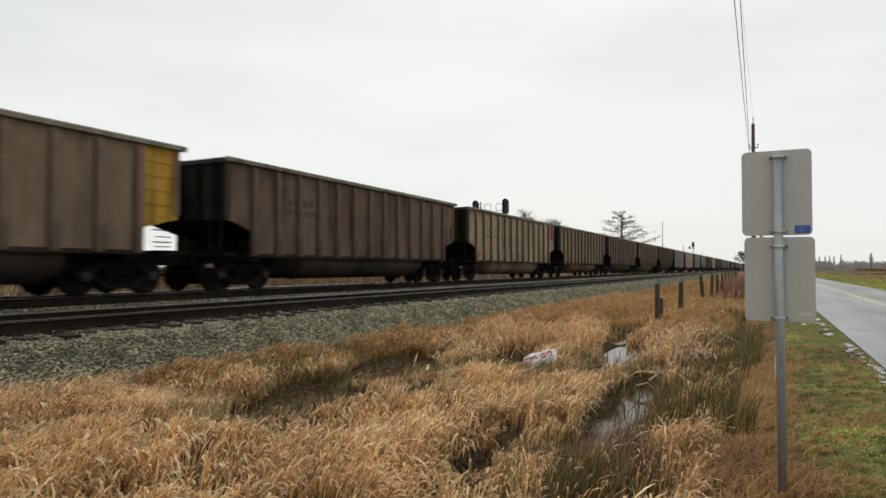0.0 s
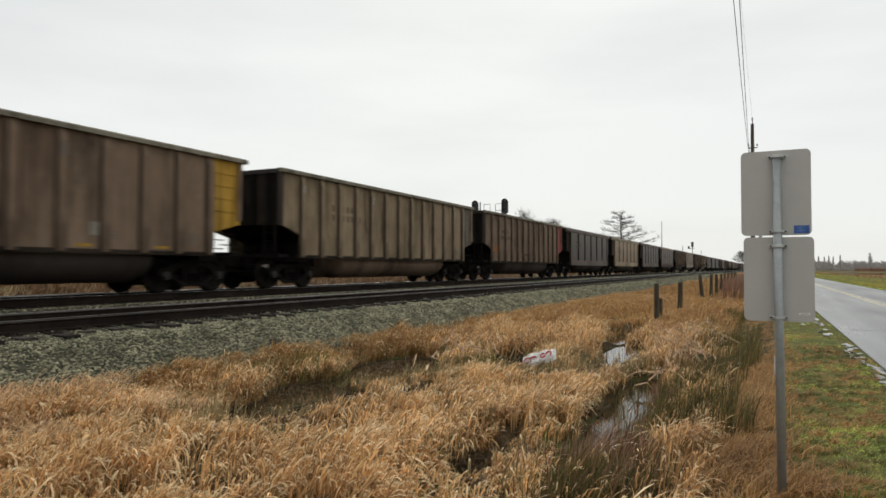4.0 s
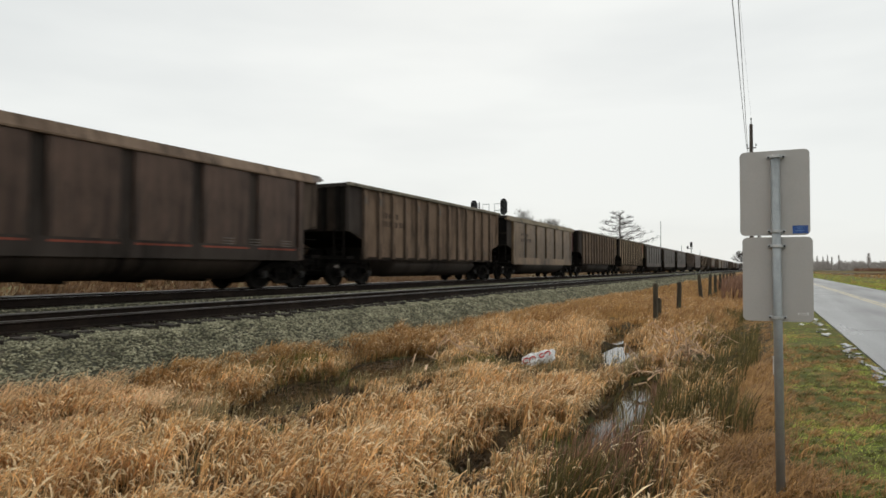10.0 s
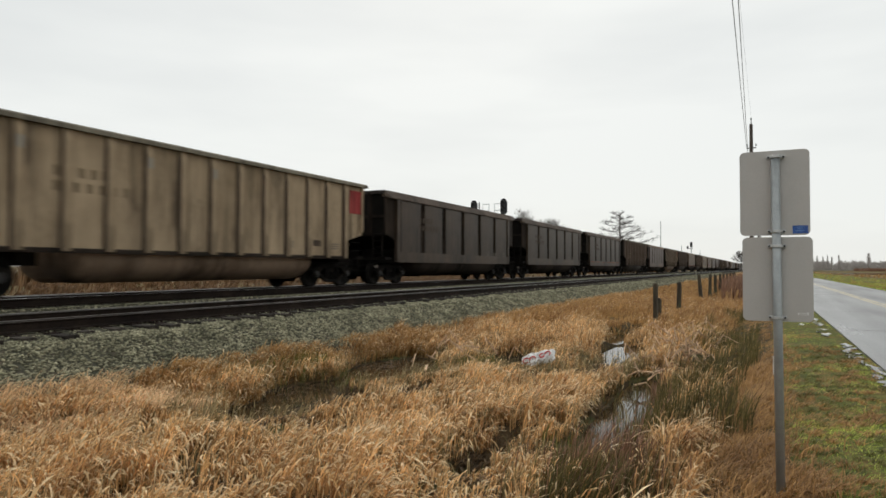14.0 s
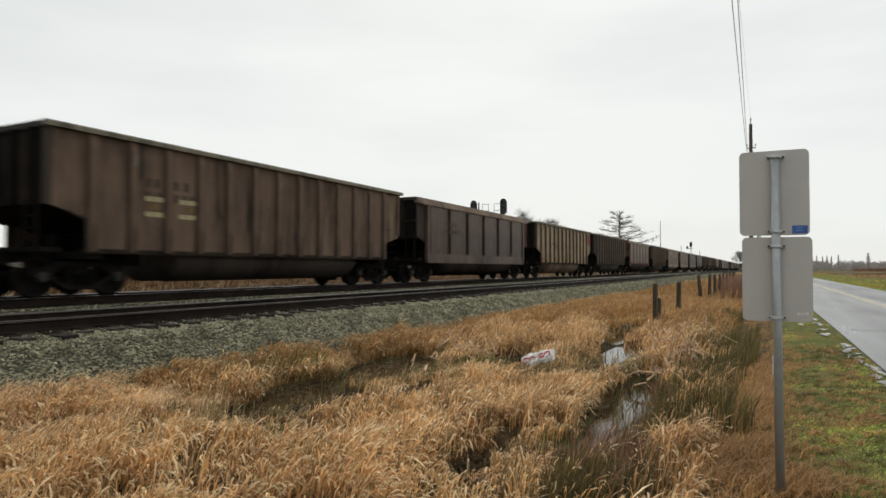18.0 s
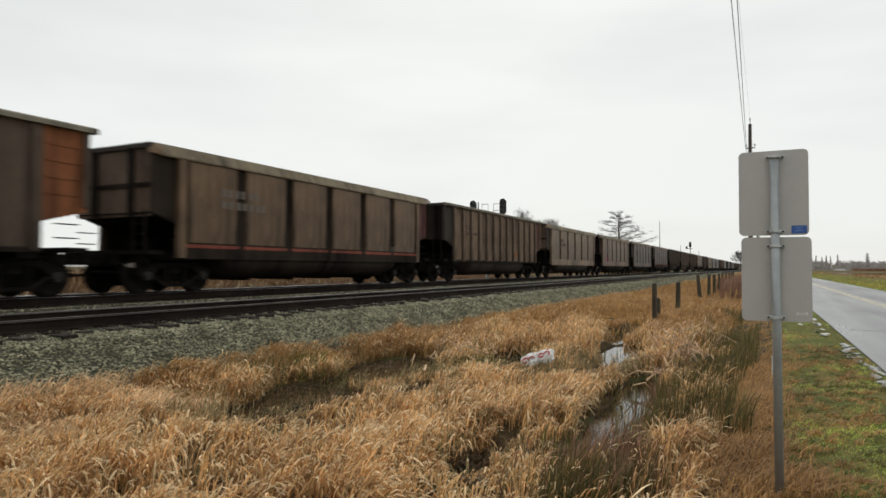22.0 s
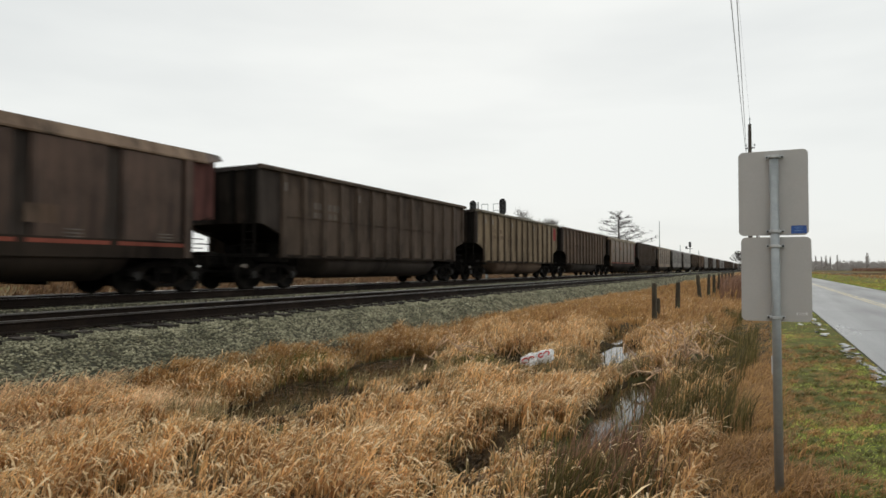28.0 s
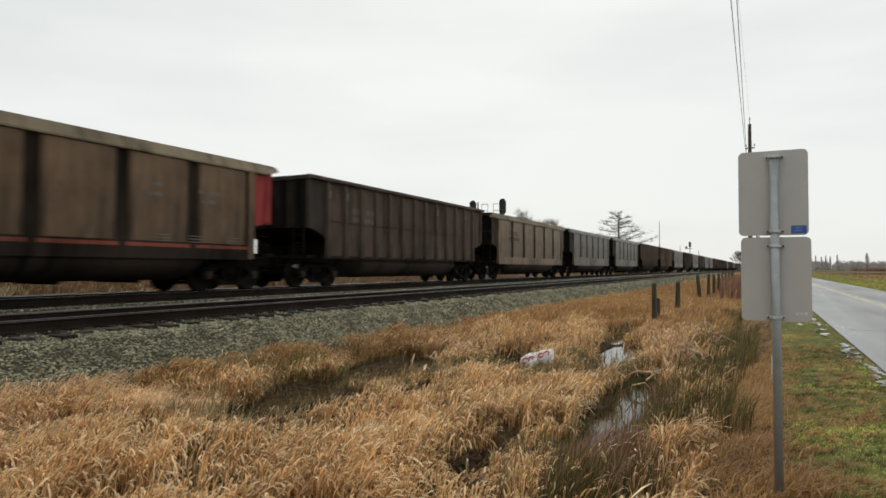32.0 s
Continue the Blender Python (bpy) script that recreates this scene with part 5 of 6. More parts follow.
# ---- ballast stones on the shoulder ----
def stones():
    rng = np.random.default_rng(21)
    prof_x, prof_z = zip(*BED)
    parts_xy = []
    for x0, x1, y0, y1, d, s in ((-9.35, -7.75, 1.5, 9, 950, 0.027), (-9.35, -7.75, 9, 16, 760, 0.030), (-9.35, -7.75, 16, 30, 420, 0.038), (-9.35, -7.75, 30, 60, 170, 0.046), (-9.4, -7.75, 60, 170, 45, 0.06), (-13.3, -12.3, 40, 150, 24, 0.07), (-11.9, -9.4, 1.5, 22, 90, 0.026), (-12.1, -9.3, 22, 60, 60, 0.036), (-12.3, -9.3, 60, 170, 22, 0.06), (-13.3, -12.1, 1.5, 40, 130, 0.028), (-9.65, -9.2, 1.5, 30, 130, 0.026)):
        n = int((x1 - x0) * (y1 - y0) * d)
        parts_xy.append(np.stack([rng.uniform(x0, x1, n), rng.uniform(y0, y1, n), np.full(n, s)], 1))
    p = np.concatenate(parts_xy)
    n = len(p)
    r = p[:, 2] * rng.uniform(0.55, 1.4, n)
    z = np.interp(p[:, 0], prof_x, prof_z) + r * 0.12
    corner = np.array(((1, 0, 0), (-1, 0, 0), (0, 1, 0), (0, -1, 0), (0, 0, 1), (0, 0, -1)), float)
    co = corner[None] * rng.uniform(0.55, 1.25, (n, 6, 1)) + rng.normal(0, 0.22, (n, 6, 3))
    t = rng.uniform(0, 6.28, n)
    c, s = np.cos(t)[:, None], np.sin(t)[:, None]
    co = np.stack([(co[..., 0] * c - co[..., 1] * s) * 1.15, co[..., 0] * s + co[..., 1] * c, co[..., 2] * 0.52], -1) * r[:, None, None]
    co += np.stack([p[:, 0], p[:, 1], z], 1)[:, None]
    tri = np.array(((0, 2, 4), (2, 1, 4), (1, 3, 4), (3, 0, 4), (2, 0, 5), (1, 2, 5), (3, 1, 5), (0, 3, 5))).reshape(1, -1)
    f = ((np.arange(n) * 6)[:, None] + tri).reshape(-1)
    return tagged(from_arrays("ballast_stones", co.reshape(-1, 3), f, np.full(n * 8, 3), M["stone"]), "loose grey crushed stones on the track shoulder", "stones", kind="stuff")


stones()


# ---- the back of a pair of road signs ----
def plate(bm, x0, x1, z0, z1, y, r=0.035, d=0.004):
    pts = []
    for cx, cz, a0 in ((x1 - r, z1 - r, 0), (x0 + r, z1 - r, 90), (x0 + r, z0 + r, 180), (x1 - r, z0 + r, 270)):
        for k in range(6):
            a = radians(a0 + 18 * k)
            pts.append((cx + r * math.cos(a), cz + r * math.sin(a)))
    prism(bm, pts, "y", y, y + d)


def road_sign():
    px, py, foot = 0.090, 5.17, -0.90
    sign = tagged(new("road_sign"), "two grey aluminium sign backs on a galvanised pipe post", "road sign")
    sign.location = (px, py, foot)
    top = 1.545 - foot
    bm = bmesh.new()
    tube(bm, (0, 0, 0), (-0.012, 0, top - 0.06), 0.030, seg=20)
    post = part("post", bm, M["pipe"], sign, "galvanised steel pipe", smooth=False)
    for p in post.data.polygons:
        p.use_smooth = len(p.vertices) == 4
    bm = bmesh.new()
    plate(bm, -0.246, 0.206, 0.934 - foot, 1.551 - foot, 0.040)
    up = part("sign_plate", bm, M["alu"], sign, "dull aluminium back of the upper sign")
    bm = bmesh.new()
    plate(bm, -0.232, 0.220, 0.314 - foot, 0.922 - foot, 0.040)
    lo = part("sign_plate", bm, M["alu"], sign, "dull aluminium back of the lower sign")
    for pl, hs in ((up, (1.500, 0.962)), (lo, (0.856, 0.343))):
        for h in hs:
            bm = bmesh.new()
            quad_box(bm, -0.066, 0.052, 0.024, 0.039, h - foot - 0.012, h - foot + 0.012)
            prism(bm, [(-0.045, 0.03), (-0.042, -0.022), (-0.028, -0.036), (0.014, -0.036), (0.028, -0.022), (0.031, 0.03)], "z", h - foot - 0.010, h - foot + 0.010)
            part("clamp", bm, M["clamp"], pl, bevel=0.002)
            for bx in (-0.056, 0.042):
                bm = bmesh.new()
                tube(bm, (bx, 0.024, h - foot), (bx, 0.013, h - foot), 0.0065, seg=6)
                part("bolt", bm, M["iron"], pl)
    bm = bmesh.new()
    quad_box(bm, 0.095, 0.192, 0.0370, 0.0395, 0.946 - foot, 1.003 - foot)
    part("sticker", bm, M["blue"], up, "small blue sticker")
    bm = bmesh.new()
    for k, w in enumerate((0.06, 0.04, 0.055)):
        quad_box(bm, 0.143 - w / 2, 0.143 + w / 2, 0.0358, 0.0368, 0.989 - foot - k * 0.013, 0.993 - foot - k * 0.013)
    part("sticker_print", bm, M["print"], up, "unreadable pale print")
    bm = bmesh.new()
    for x0, x1, h0, h1 in ((0.122, 0.131, 0.364, 0.380), (0.131, 0.180, 0.376, 0.380), (0.136, 0.176, 0.364, 0.368), (0.180, 0.190, 0.364, 0.384)):
        quad_box(bm, x0, x1, 0.0376, 0.0398, h0 - foot, h1 - foot)
    part("tape_scrap", bm, M["white"], lo, "torn remains of a white sticker")


road_sign()


# ---- fence posts beside the ditch ----
def fence_post(x, y, top, r, lean, seed, label):
    rnd = random.Random(seed)
    bm = bmesh.new()
    z0 = float(land(x, y)) - 0.15
    seg, rings = 12, []
    ks = [rnd.uniform(0.86, 1.12) for _ in range(seg)]
    for i, f in enumerate((0.0, 0.3, 0.6, 0.9, 0.985, 1.0)):
        rr = r * (1.05 - 0.12 * f) * (0.82 if i == 5 else 1)
        rings.append([bm.verts.new((lean[0] * f + rr * ks[k] * rnd.uniform(0.95, 1.05) * math.cos(2 * math.pi * k / seg), lean[1] * f + rr * ks[k] * math.sin(2 * math.pi * k / seg),
                                    f * (top - z0) + (rnd.uniform(-0.03, 0.02) if i == 5 else 0))) for k in range(seg)])
    for a, b in zip(rings, rings[1:]):
        for k in range(seg):
            bm.faces.new((a[k], a[(k + 1) % seg], b[(k + 1) % seg], b[k]))
    bm.faces.new(rings[-1])
    ob = part("fence_post", bm, M["post"])
    ob.location = (x, y, z0)
    return tagged(ob, label, "fence post", "old fence posts")


FX = -2.73
fence_post(FX, 18.7, 0.26, 0.072, (0.0, 0.02), 1, "weathered round wooden fence post in dry grass")
fence_post(FX - 0.08, 19.9, -0.2, 0.055, (0.02, 0), 2, "short broken wooden post stump in dry grass")
fence_post(FX, 24.1, 0.20, 0.085, (0.03, 0), 3, "weathered wooden fence post standing upright")
fence_post(FX, 33.6, 0.36, 0.09, (-0.12, 0), 4, "leaning grey wooden fence post")
fence_post(FX, 38.4, 0.36, 0.09, (0.05, 0), 5, "weathered wooden fence post")
fence_post(FX, 43.2, 0.30, 0.09, (0.0, 0), 6, "weathered wooden fence post")
for k in range(6):
    fence_post(FX, 48.1 + 4.95 * k, 0.32 + 0.05 * math.sin(3 * k), 0.09, (0.04 * math.sin(5 * k), 0), 7 + k, "weathered wooden fence post far along the ditch")


# ---- a discarded sack in the grass ----
def sack():
    rnd = random.Random(4)
    bag = tagged(new("plastic_sack"), "crumpled white plastic sack with red print on grass", "sack")
    bag.location = (-3.75, 11.4, -0.99)
    bag.rotation_euler = (radians(36), radians(-20), radians(8))
    bag.scale = (0.88, 0.88, 0.88)

    def lump(cx, sx, sy, sz, seed):
        bm = bmesh.new()
        bmesh.ops.create_uvsphere(bm, u_segments=22, v_segments=12, radius=1)
        for v in bm.verts:
            k = 1 + 0.42 * noise.noise(v.co * 1.7 + Vector((seed, 0, 0))) + 0.2 * noise.noise(v.co * 4.5 + Vector((0, seed, 0)))
            q = Vector([math.copysign(abs(c) ** 0.7, c) for c in v.co]) * k
            v.co = (cx + sx * q.x, sy * q.y, sz * q.z)
        return bm
    part("sack_half", lump(-0.17, 0.19, 0.17, 0.07, 1.0), M["white"], bag, smooth=False)
    part("sack_half", lump(0.17, 0.19, 0.15, 0.08, 5.0), M["white"], bag, smooth=False)
    for cx, r, a0, a1 in ((-0.24, 0.07, 30, 300), (-0.10, 0.06, 0, 200), (0.12, 0.055, 60, 330), (0.24, 0.06, -60, 170)):
        bm = bmesh.new()
        pr = None
        for k in range(13):
            a = radians(a0 + (a1 - a0) * k / 12)
            y = -0.04 + r * math.sin(a)
            z = (0.068 if cx < 0 else 0.078) * (1 - 0.4 * abs(y / 0.25) ** 2) + 0.02
            p = Vector((cx + r * math.cos(a), y, z))
            if pr is not None:
                tube(bm, pr, p, 0.0145, 0.0145, 6)
            pr = p
        part("red_print", bm, M["red"], bag, "broad red printed curve")


sack()


def litter(x, y, size, seed):
    rnd = random.Random(seed)
    bm = bmesh.new()
    g = [[bm.verts.new((size * (i - 1.5) / 3 + rnd.uniform(-0.01, 0.01), size * 0.7 * (j - 1.5) / 3, 0.012 + rnd.uniform(0, 0.035))) for j in range(4)] for i in range(4)]
    for i in range(3):
        for j in range(3):
            bm.faces.new((g[i][j], g[i + 1][j], g[i + 1][j + 1], g[i][j + 1]))
    ob = part("paper_scrap", bm, M["white"])
    sol = ob.modifiers.new("thick", "SOLIDIFY")
    sol.thickness = 0.004
    ob.matrix_basis = pose(x, y, float(land(x, y)) + 0.015, 0, 0, rnd.uniform(0, 180))
    tagged(ob, "wet white paper scrap on the verge grass", "litter", "litter on the verge")


for i, (x, y, s) in enumerate(((1.3, 20.6, 0.2), (1.28, 18.4, 0.22), (1.26, 17.2, 0.18), (0.9, 20.0, 0.16), (1.1, 21.5, 0.16))):
    litter(x, y, s, 70 + i)
bm = bmesh.new()
prism(bm, [(-0.03, -0.012), (0.03, -0.012), (0.03, 0.012), (-0.03, 0.012)], "z", -0.12, 0.34)
stake = tagged(part("marker_stake", bm, M["white"], bevel=0.004), "short white plastic marker stake in the grass", "stake")
stake.location = (0.13, 10.6, float(land(0.13, 10.6)))


# ---- utility poles and wires ----
POLE_X = -0.62


def utility_pole(y):
    p = tagged(new("utility_pole"), "dark wooden utility pole carrying wires along the road", "utility pole", "utility poles")
    z0 = float(land(POLE_X, y))
    p.location = (POLE_X, y, z0)
    bm = bmesh.new()
    tube(bm, (0, 0, -0.3), (0.05, 0, 8.72 - z0), 0.13, 0.085, 14)
    part("shaft", bm, M["pole"], p)
    bm = bmesh.new()
    tube(bm, (0.05, 0, 8.72 - z0), (0.05, 0, 8.98 - z0), 0.02, seg=8)
    part("top_pin", bm, M["iron"], p)
    for dx, z in ((-0.15, 7.55), (0.05, 9.03), (0.28, 7.55)):
        bm = bmesh.new()
        tube(bm, (dx, 0, z - 0.07 - z0), (dx, 0, z + 0.05 - z0), 0.05, 0.03, 10)
        part("insulator", bm, M["galv"], p)
    bm = bmesh.new()
    quad_box(bm, -0.18, 0.30, -0.03, 0.03, 7.36 - z0, 7.41 - z0)
    part("bracket", bm, M["pole"], p)



for y in (39.2, 89, 139, -11):
    utility_pole(y)


def wire(dx, z, sag, swing=0.0, r=0.011):
    bm = bmesh.new()
    for a, b in ((-11, 39.2), (39.2, 89), (89, 139)):
        pr = None
        for k in range(17):
            f = k / 16
            p = Vector((POLE_X + dx + (swing * (1 - f) if a < 0 else 0.0), a + (b - a) * f, z - sag * 4 * f * (1 - f)))
            if pr is not None:
                tube(bm, pr, p, r, r, 6, caps=False)
            pr = p
    tagged(part("overhead_wire", bm, M["wire"]), "grey overhead wire strung between the poles", "wire", "overhead wires")


wire(-0.15, 7.6, 0.25, 0.6)
wire(0.05, 9.08, 0.3, -0.02, 0.003)
wire(-0.2, 7.6, 0.3, 0.42)


# ---- railway signals beyond the tracks ----
def signal_head(parent, x, z, lamps, tall):
    bm = bmesh.new()
    n, r = 10, 0.26
    pts = [(x + r * math.cos(math.pi * k / n), z + tall / 2 - r + r * math.sin(math.pi * k / n)) for k in range(n + 1)]
    pts += [(x + r * math.cos(math.pi + math.pi * k / n), z - tall / 2 + r + r * math.sin(math.pi + math.pi * k / n)) for k in range(n + 1)]
    prism(bm, pts, "y", -0.03, 0.03)
    head = part("signal_head", bm, M["black"], parent, "black signal background plate")
    for k in range(lamps):
        lz = z + tall / 2 - 0.3 - k * 0.33
        bm = bmesh.new()
        tube(bm, (x, -0.03, lz), (x, -0.07, lz), 0.10, seg=14)
        part("lens", bm, M["lens"], head)
        bm = bmesh.new()
        for j in range(9):
            a0, a1 = radians(-10 + 22 * j), radians(12 + 22 * j)
            v = [bm.verts.new((x + 0.13 * math.cos(a), y, lz + 0.13 * math.sin(a))) for a, y in ((a0, -0.03), (a1, -0.03), (a1, -0.34), (a0, -0.34))]
            bm.faces.new(v)
        hood = part("hood", bm, M["black"], head)
        hood.modifiers.new("thick", "SOLIDIFY").thickness = 0.008
    bm = bmesh.new()
    quad_box(bm, x - 0.2, x + 0.2, 0.03, 0.3, z - tall / 2 + 0.2, z + tall / 2 - 0.2)
    part("housing", bm, M["black"], head)
    return head


def bracket_signal():
    s = tagged(new("railway_signal"), "black two-head railway signal on a steel bracket mast", "railway signal")
    y, z0 = 47.2, float(land(-19.7, 47.2))
    s.location = (-19.7, y, z0)
    bm = bmesh.new()
    tube(bm, (0, 0, 0), (0, 0, 4.7 - z0), 0.12, 0.10, 12)
    part("mast", bm, M["galv"], s)
    bm = bmesh.new()
    quad_box(bm, -1.6, 1.7, -0.1, 0.7, 4.62 - z0, 4.7 - z0)
    part("platform", bm, M["galv"], s)
    signal_head(s, 1.32, 5.52 - z0, 3, 1.3)
    signal_head(s, -1.25, 5.5 - z0, 3, 1.25)
    for a in (-0.72, 0.3):
        bm = bmesh.new()
        for x in (a, a + 0.55):
            tube(bm, (x, 0.6, 4.7 - z0), (x, 0.6, 5.86 - z0), 0.022, seg=6)
        for z in (5.3, 5.84):
            tube(bm, (a, 0.6, z - z0), (a + 0.55, 0.6, z - z0), 0.022, seg=6)
        part("railing", bm, M["galv"], s)
    bm = bmesh.new()
    tube(bm, (-0.78, 0.0, 4.7 - z0), (-0.78, 0.0, 5.95 - z0), 0.05, seg=8)
    part("pipe", bm, M["black"], s)
    for x in (-1.25, 1.32):
        bm = bmesh.new()
        tube(bm, (x, 0.15, 4.7 - z0), (x, 0.15, 5.0 - z0), 0.05, seg=8)
        tube(bm, (0, 0.1, 3.6 - z0), (x, 0.1, 4.62 - z0), 0.04, seg=8)
        part("strut", bm, M["galv"], s)


bracket_signal()


def thin_mast(x, y, top, r, heads, label):
    z0 = float(land(x, y))
    m = tagged(new("mast"), label, "mast")
    m.location = (x, y, z0)
    bm = bmesh.new()
    tube(bm, (0, 0, -0.2), (0, 0, (top - z0) * 0.55), r * 1.6, r * 1.4, 8)
    tube(bm, (0, 0, (top - z0) * 0.55), (0, 0, top - z0), r, r * 0.7, 8)
    part("shaft", bm, M["galv"], m)
    if heads:
        bm = bmesh.new()
        quad_box(bm, -0.35, 0.35, -0.2, 0.2, top - z0 - 1.7, top - z0 - 0.1)
        part("signal_box", bm, M["black"], m, bevel=0.08)
        bm = bmesh.new()
        quad_box(bm, -1.3, 0.6, -0.1, 0.1, top - z0 - 2.2, top - z0 - 2.05)
        quad_box(bm, -1.3, -0.8, -0.2, 0.2, top - z0 - 2.05, top - z0 - 1.4)
        part("bracket", bm, M["black"], m)


thin_mast(-20, 145, 10.9, 0.085, False, "tall thin steel radio mast beyond the railway")
thin_mast(-20, 184, 6.9, 0.10, False, "steel post beyond the railway")
thin_mast(-20, 210, 8.9, 0.12, True, "distant railway signal mast with dark heads")
thin_mast(-20, 240, 7.0, 0.11, False, "steel post far along the railway")


# ---- bare trees ----
def bare_tree(x, y, height, spread, seed, label, flat=0.5, levels=5, thick=0.022, twig=0.04, bark=M["bark"]):
    rnd = random.Random(seed)
    t = tagged(new("bare_tree"), label, "tree", "bare trees")
    z0 = float(land(x, y)) - 0.1
    t.location = (x, y, z0)
    trunk, crown = bmesh.new(), bmesh.new()

    def grow_limb(bm, p, d, ln, r, lev):
        steps = 3
        for _ in range(steps):
            d2 = (d + Vector((rnd.uniform(-1, 1), rnd.uniform(-1, 1), rnd.uniform(-0.6, 0.7))) * 0.22).normalized()
            q = p + d2 * ln / steps
            tube(bm, p, q, r, r * 0.84, 5 if lev > 2 else 3, caps=False)
            p, d, r = q, d2, r * 0.84
            if lev > 0 and rnd.random() < 0.75:
                side = Vector((rnd.uniform(-1, 1), rnd.uniform(-1, 1), rnd.uniform(-0.15, 0.75) * (1 - flat) + 0.12)).normalized()
                grow_limb(crown, p, (d * 0.45 + side * 0.8).normalized(), ln * rnd.uniform(0.55, 0.8), max(twig, r * 0.62), lev - 1)
        if lev > 0:
            for _ in range(2):
                side = Vector((rnd.uniform(-1, 1), rnd.uniform(-1, 1), rnd.uniform(-0.1, 0.6))).normalized()
                grow_limb(crown, p, (d * 0.7 + side * 0.6).normalized(), ln * rnd.uniform(0.6, 0.85), max(twig, r * 0.78), lev - 1)
    bole = height * 0.42
    tube(trunk, (0, 0, 0), (0.1, 0, bole), height * thick, height * thick * 0.75, 9)
    tube(trunk, (0.1, 0, bole), (0.0, 0.1, height * 0.72), height * thick * 0.7, height * thick * 0.35, 7)
    n = 15
    for k in range(n):
        f = k / (n - 1)
        a = k * 2.4 + rnd.uniform(-0.3, 0.3)
        zz = bole * 0.85 + (height * 0.72 - bole * 0.85) * f
        reach = spread * (1 - 0.45 * f)
        up = 0.12 + 0.9 * f * (1 - 0.3 * flat)
        grow_limb(crown, Vector((0.05, 0, zz)), Vector((math.cos(a), math.sin(a), up)).normalized(), reach * 0.42, height * thick * 0.34, levels - 2)
    grow_limb(crown, Vector((0, 0.1, height * 0.72)), Vector((0, 0, 1)), height * 0.13, height * thick * 0.3, levels - 2)
    # balanced over its foot
    for k in (0, 1):
        off = sum(v.co[k] for v in crown.verts) / len(crown.verts)
        for v in crown.verts:
            v.co[k] -= off * min(1.0, max(0.0, v.co.z / height - 0.35) / 0.3)
    part("trunk", trunk, bark, t)
    part("crown", crown, bark, t)
    return t


def layered_tree(x, y, height, reach, seed, label):
    """A bare tree whose long level limbs stand in open layers off a straight trunk."""
    rnd = random.Random(seed)
    t = tagged(new("bare_tree"), label, "tree", "bare trees")
    t.location = (x, y, float(land(x, y)) - 0.1)
    bm = bmesh.new()
    pts = [Vector((0.25 * math.sin(1.3 * k), 0.2 * math.cos(k), height * f)) for k, f in enumerate((0, 0.2, 0.45, 0.65, 0.82, 0.96))]
    for k, (a, b) in enumerate(zip(pts, pts[1:])):
        tube(bm, a, b, 0.5 - 0.09 * k, 0.5 - 0.09 * (k + 1), 9, caps=False)
    part("trunk", bm, M["bark"], t)
    crown = bmesh.new()

    def twigs(p, d, n, ln):
        for _ in range(n):
            q = p + Vector((d.x * 0.5 + rnd.uniform(-1, 1), d.y * 0.5 + rnd.uniform(-1, 1), rnd.uniform(-0.15, 0.75))).normalized() * ln * rnd.uniform(0.5, 1.2)
            tube(crown, p, q, 0.03, 0.014, 3, caps=False)
            for _ in range(2):
                e = q + Vector((rnd.uniform(-1, 1), rnd.uniform(-1, 1), rnd.uniform(-0.1, 0.8))).normalized() * ln * 0.5
                tube(crown, q, e, 0.02, 0.01, 3, caps=False)

    for k in range(34):
        f = 0.38 + 0.58 * k / 33
        a = k * 2.4 + rnd.uniform(-0.4, 0.4)
        ln = reach * (1 - 0.72 * ((f - 0.38) / 0.58) ** 1.2) * rnd.uniform(0.7, 1.1)
        p = Vector((0, 0, height * f))
        d = Vector((math.cos(a), math.sin(a), rnd.uniform(0.05, 0.4) + 0.5 * max(0, f - 0.8)))
        r = 0.17 * (1.25 - f)
        for j in range(5):
            q = p + d.normalized() * ln / 5
            tube(crown, p, q, r, r * 0.78, 5, caps=False)
            p, r = q, r * 0.78
            d = d + Vector((rnd.uniform(-0.35, 0.35), rnd.uniform(-0.35, 0.35), rnd.uniform(-0.16, 0.12)))
            if j > 0:
                for _ in range(2):
                    side = Vector((d.x + rnd.uniform(-1, 1), d.y + rnd.uniform(-1, 1), rnd.uniform(-0.05, 0.5))).normalized()
                    e = p + side * ln * rnd.uniform(0.14, 0.3)
                    tube(crown, p, e, max(0.035, r * 0.6), 0.028, 4, caps=False)
                    twigs(e, side, 4, 0.9)
        twigs(p, d, 5, 1.0)
    part("crown", crown, M["bark"], t)
    return t


layered_tree(-39.4, 200, 18.0, 9.6, 5, "wide bare deciduous tree with level limbs beyond the railway")
bare_tree(-57, 161, 16.4, 8.4, 5, "bare round-crowned tree beyond the railway", 0.1, 6, 0.018, 0.016, M["pale_bark"])
bare_tree(-52.5, 170, 14.2, 8.4, 6, "lower bare round-crowned tree beyond the railway", 0.1, 6, 0.018, 0.016, M["pale_bark"])
bare_tree(-10.5, 360, 11, 6, 9, "small bare tree far along the railway", 0.3, 5)


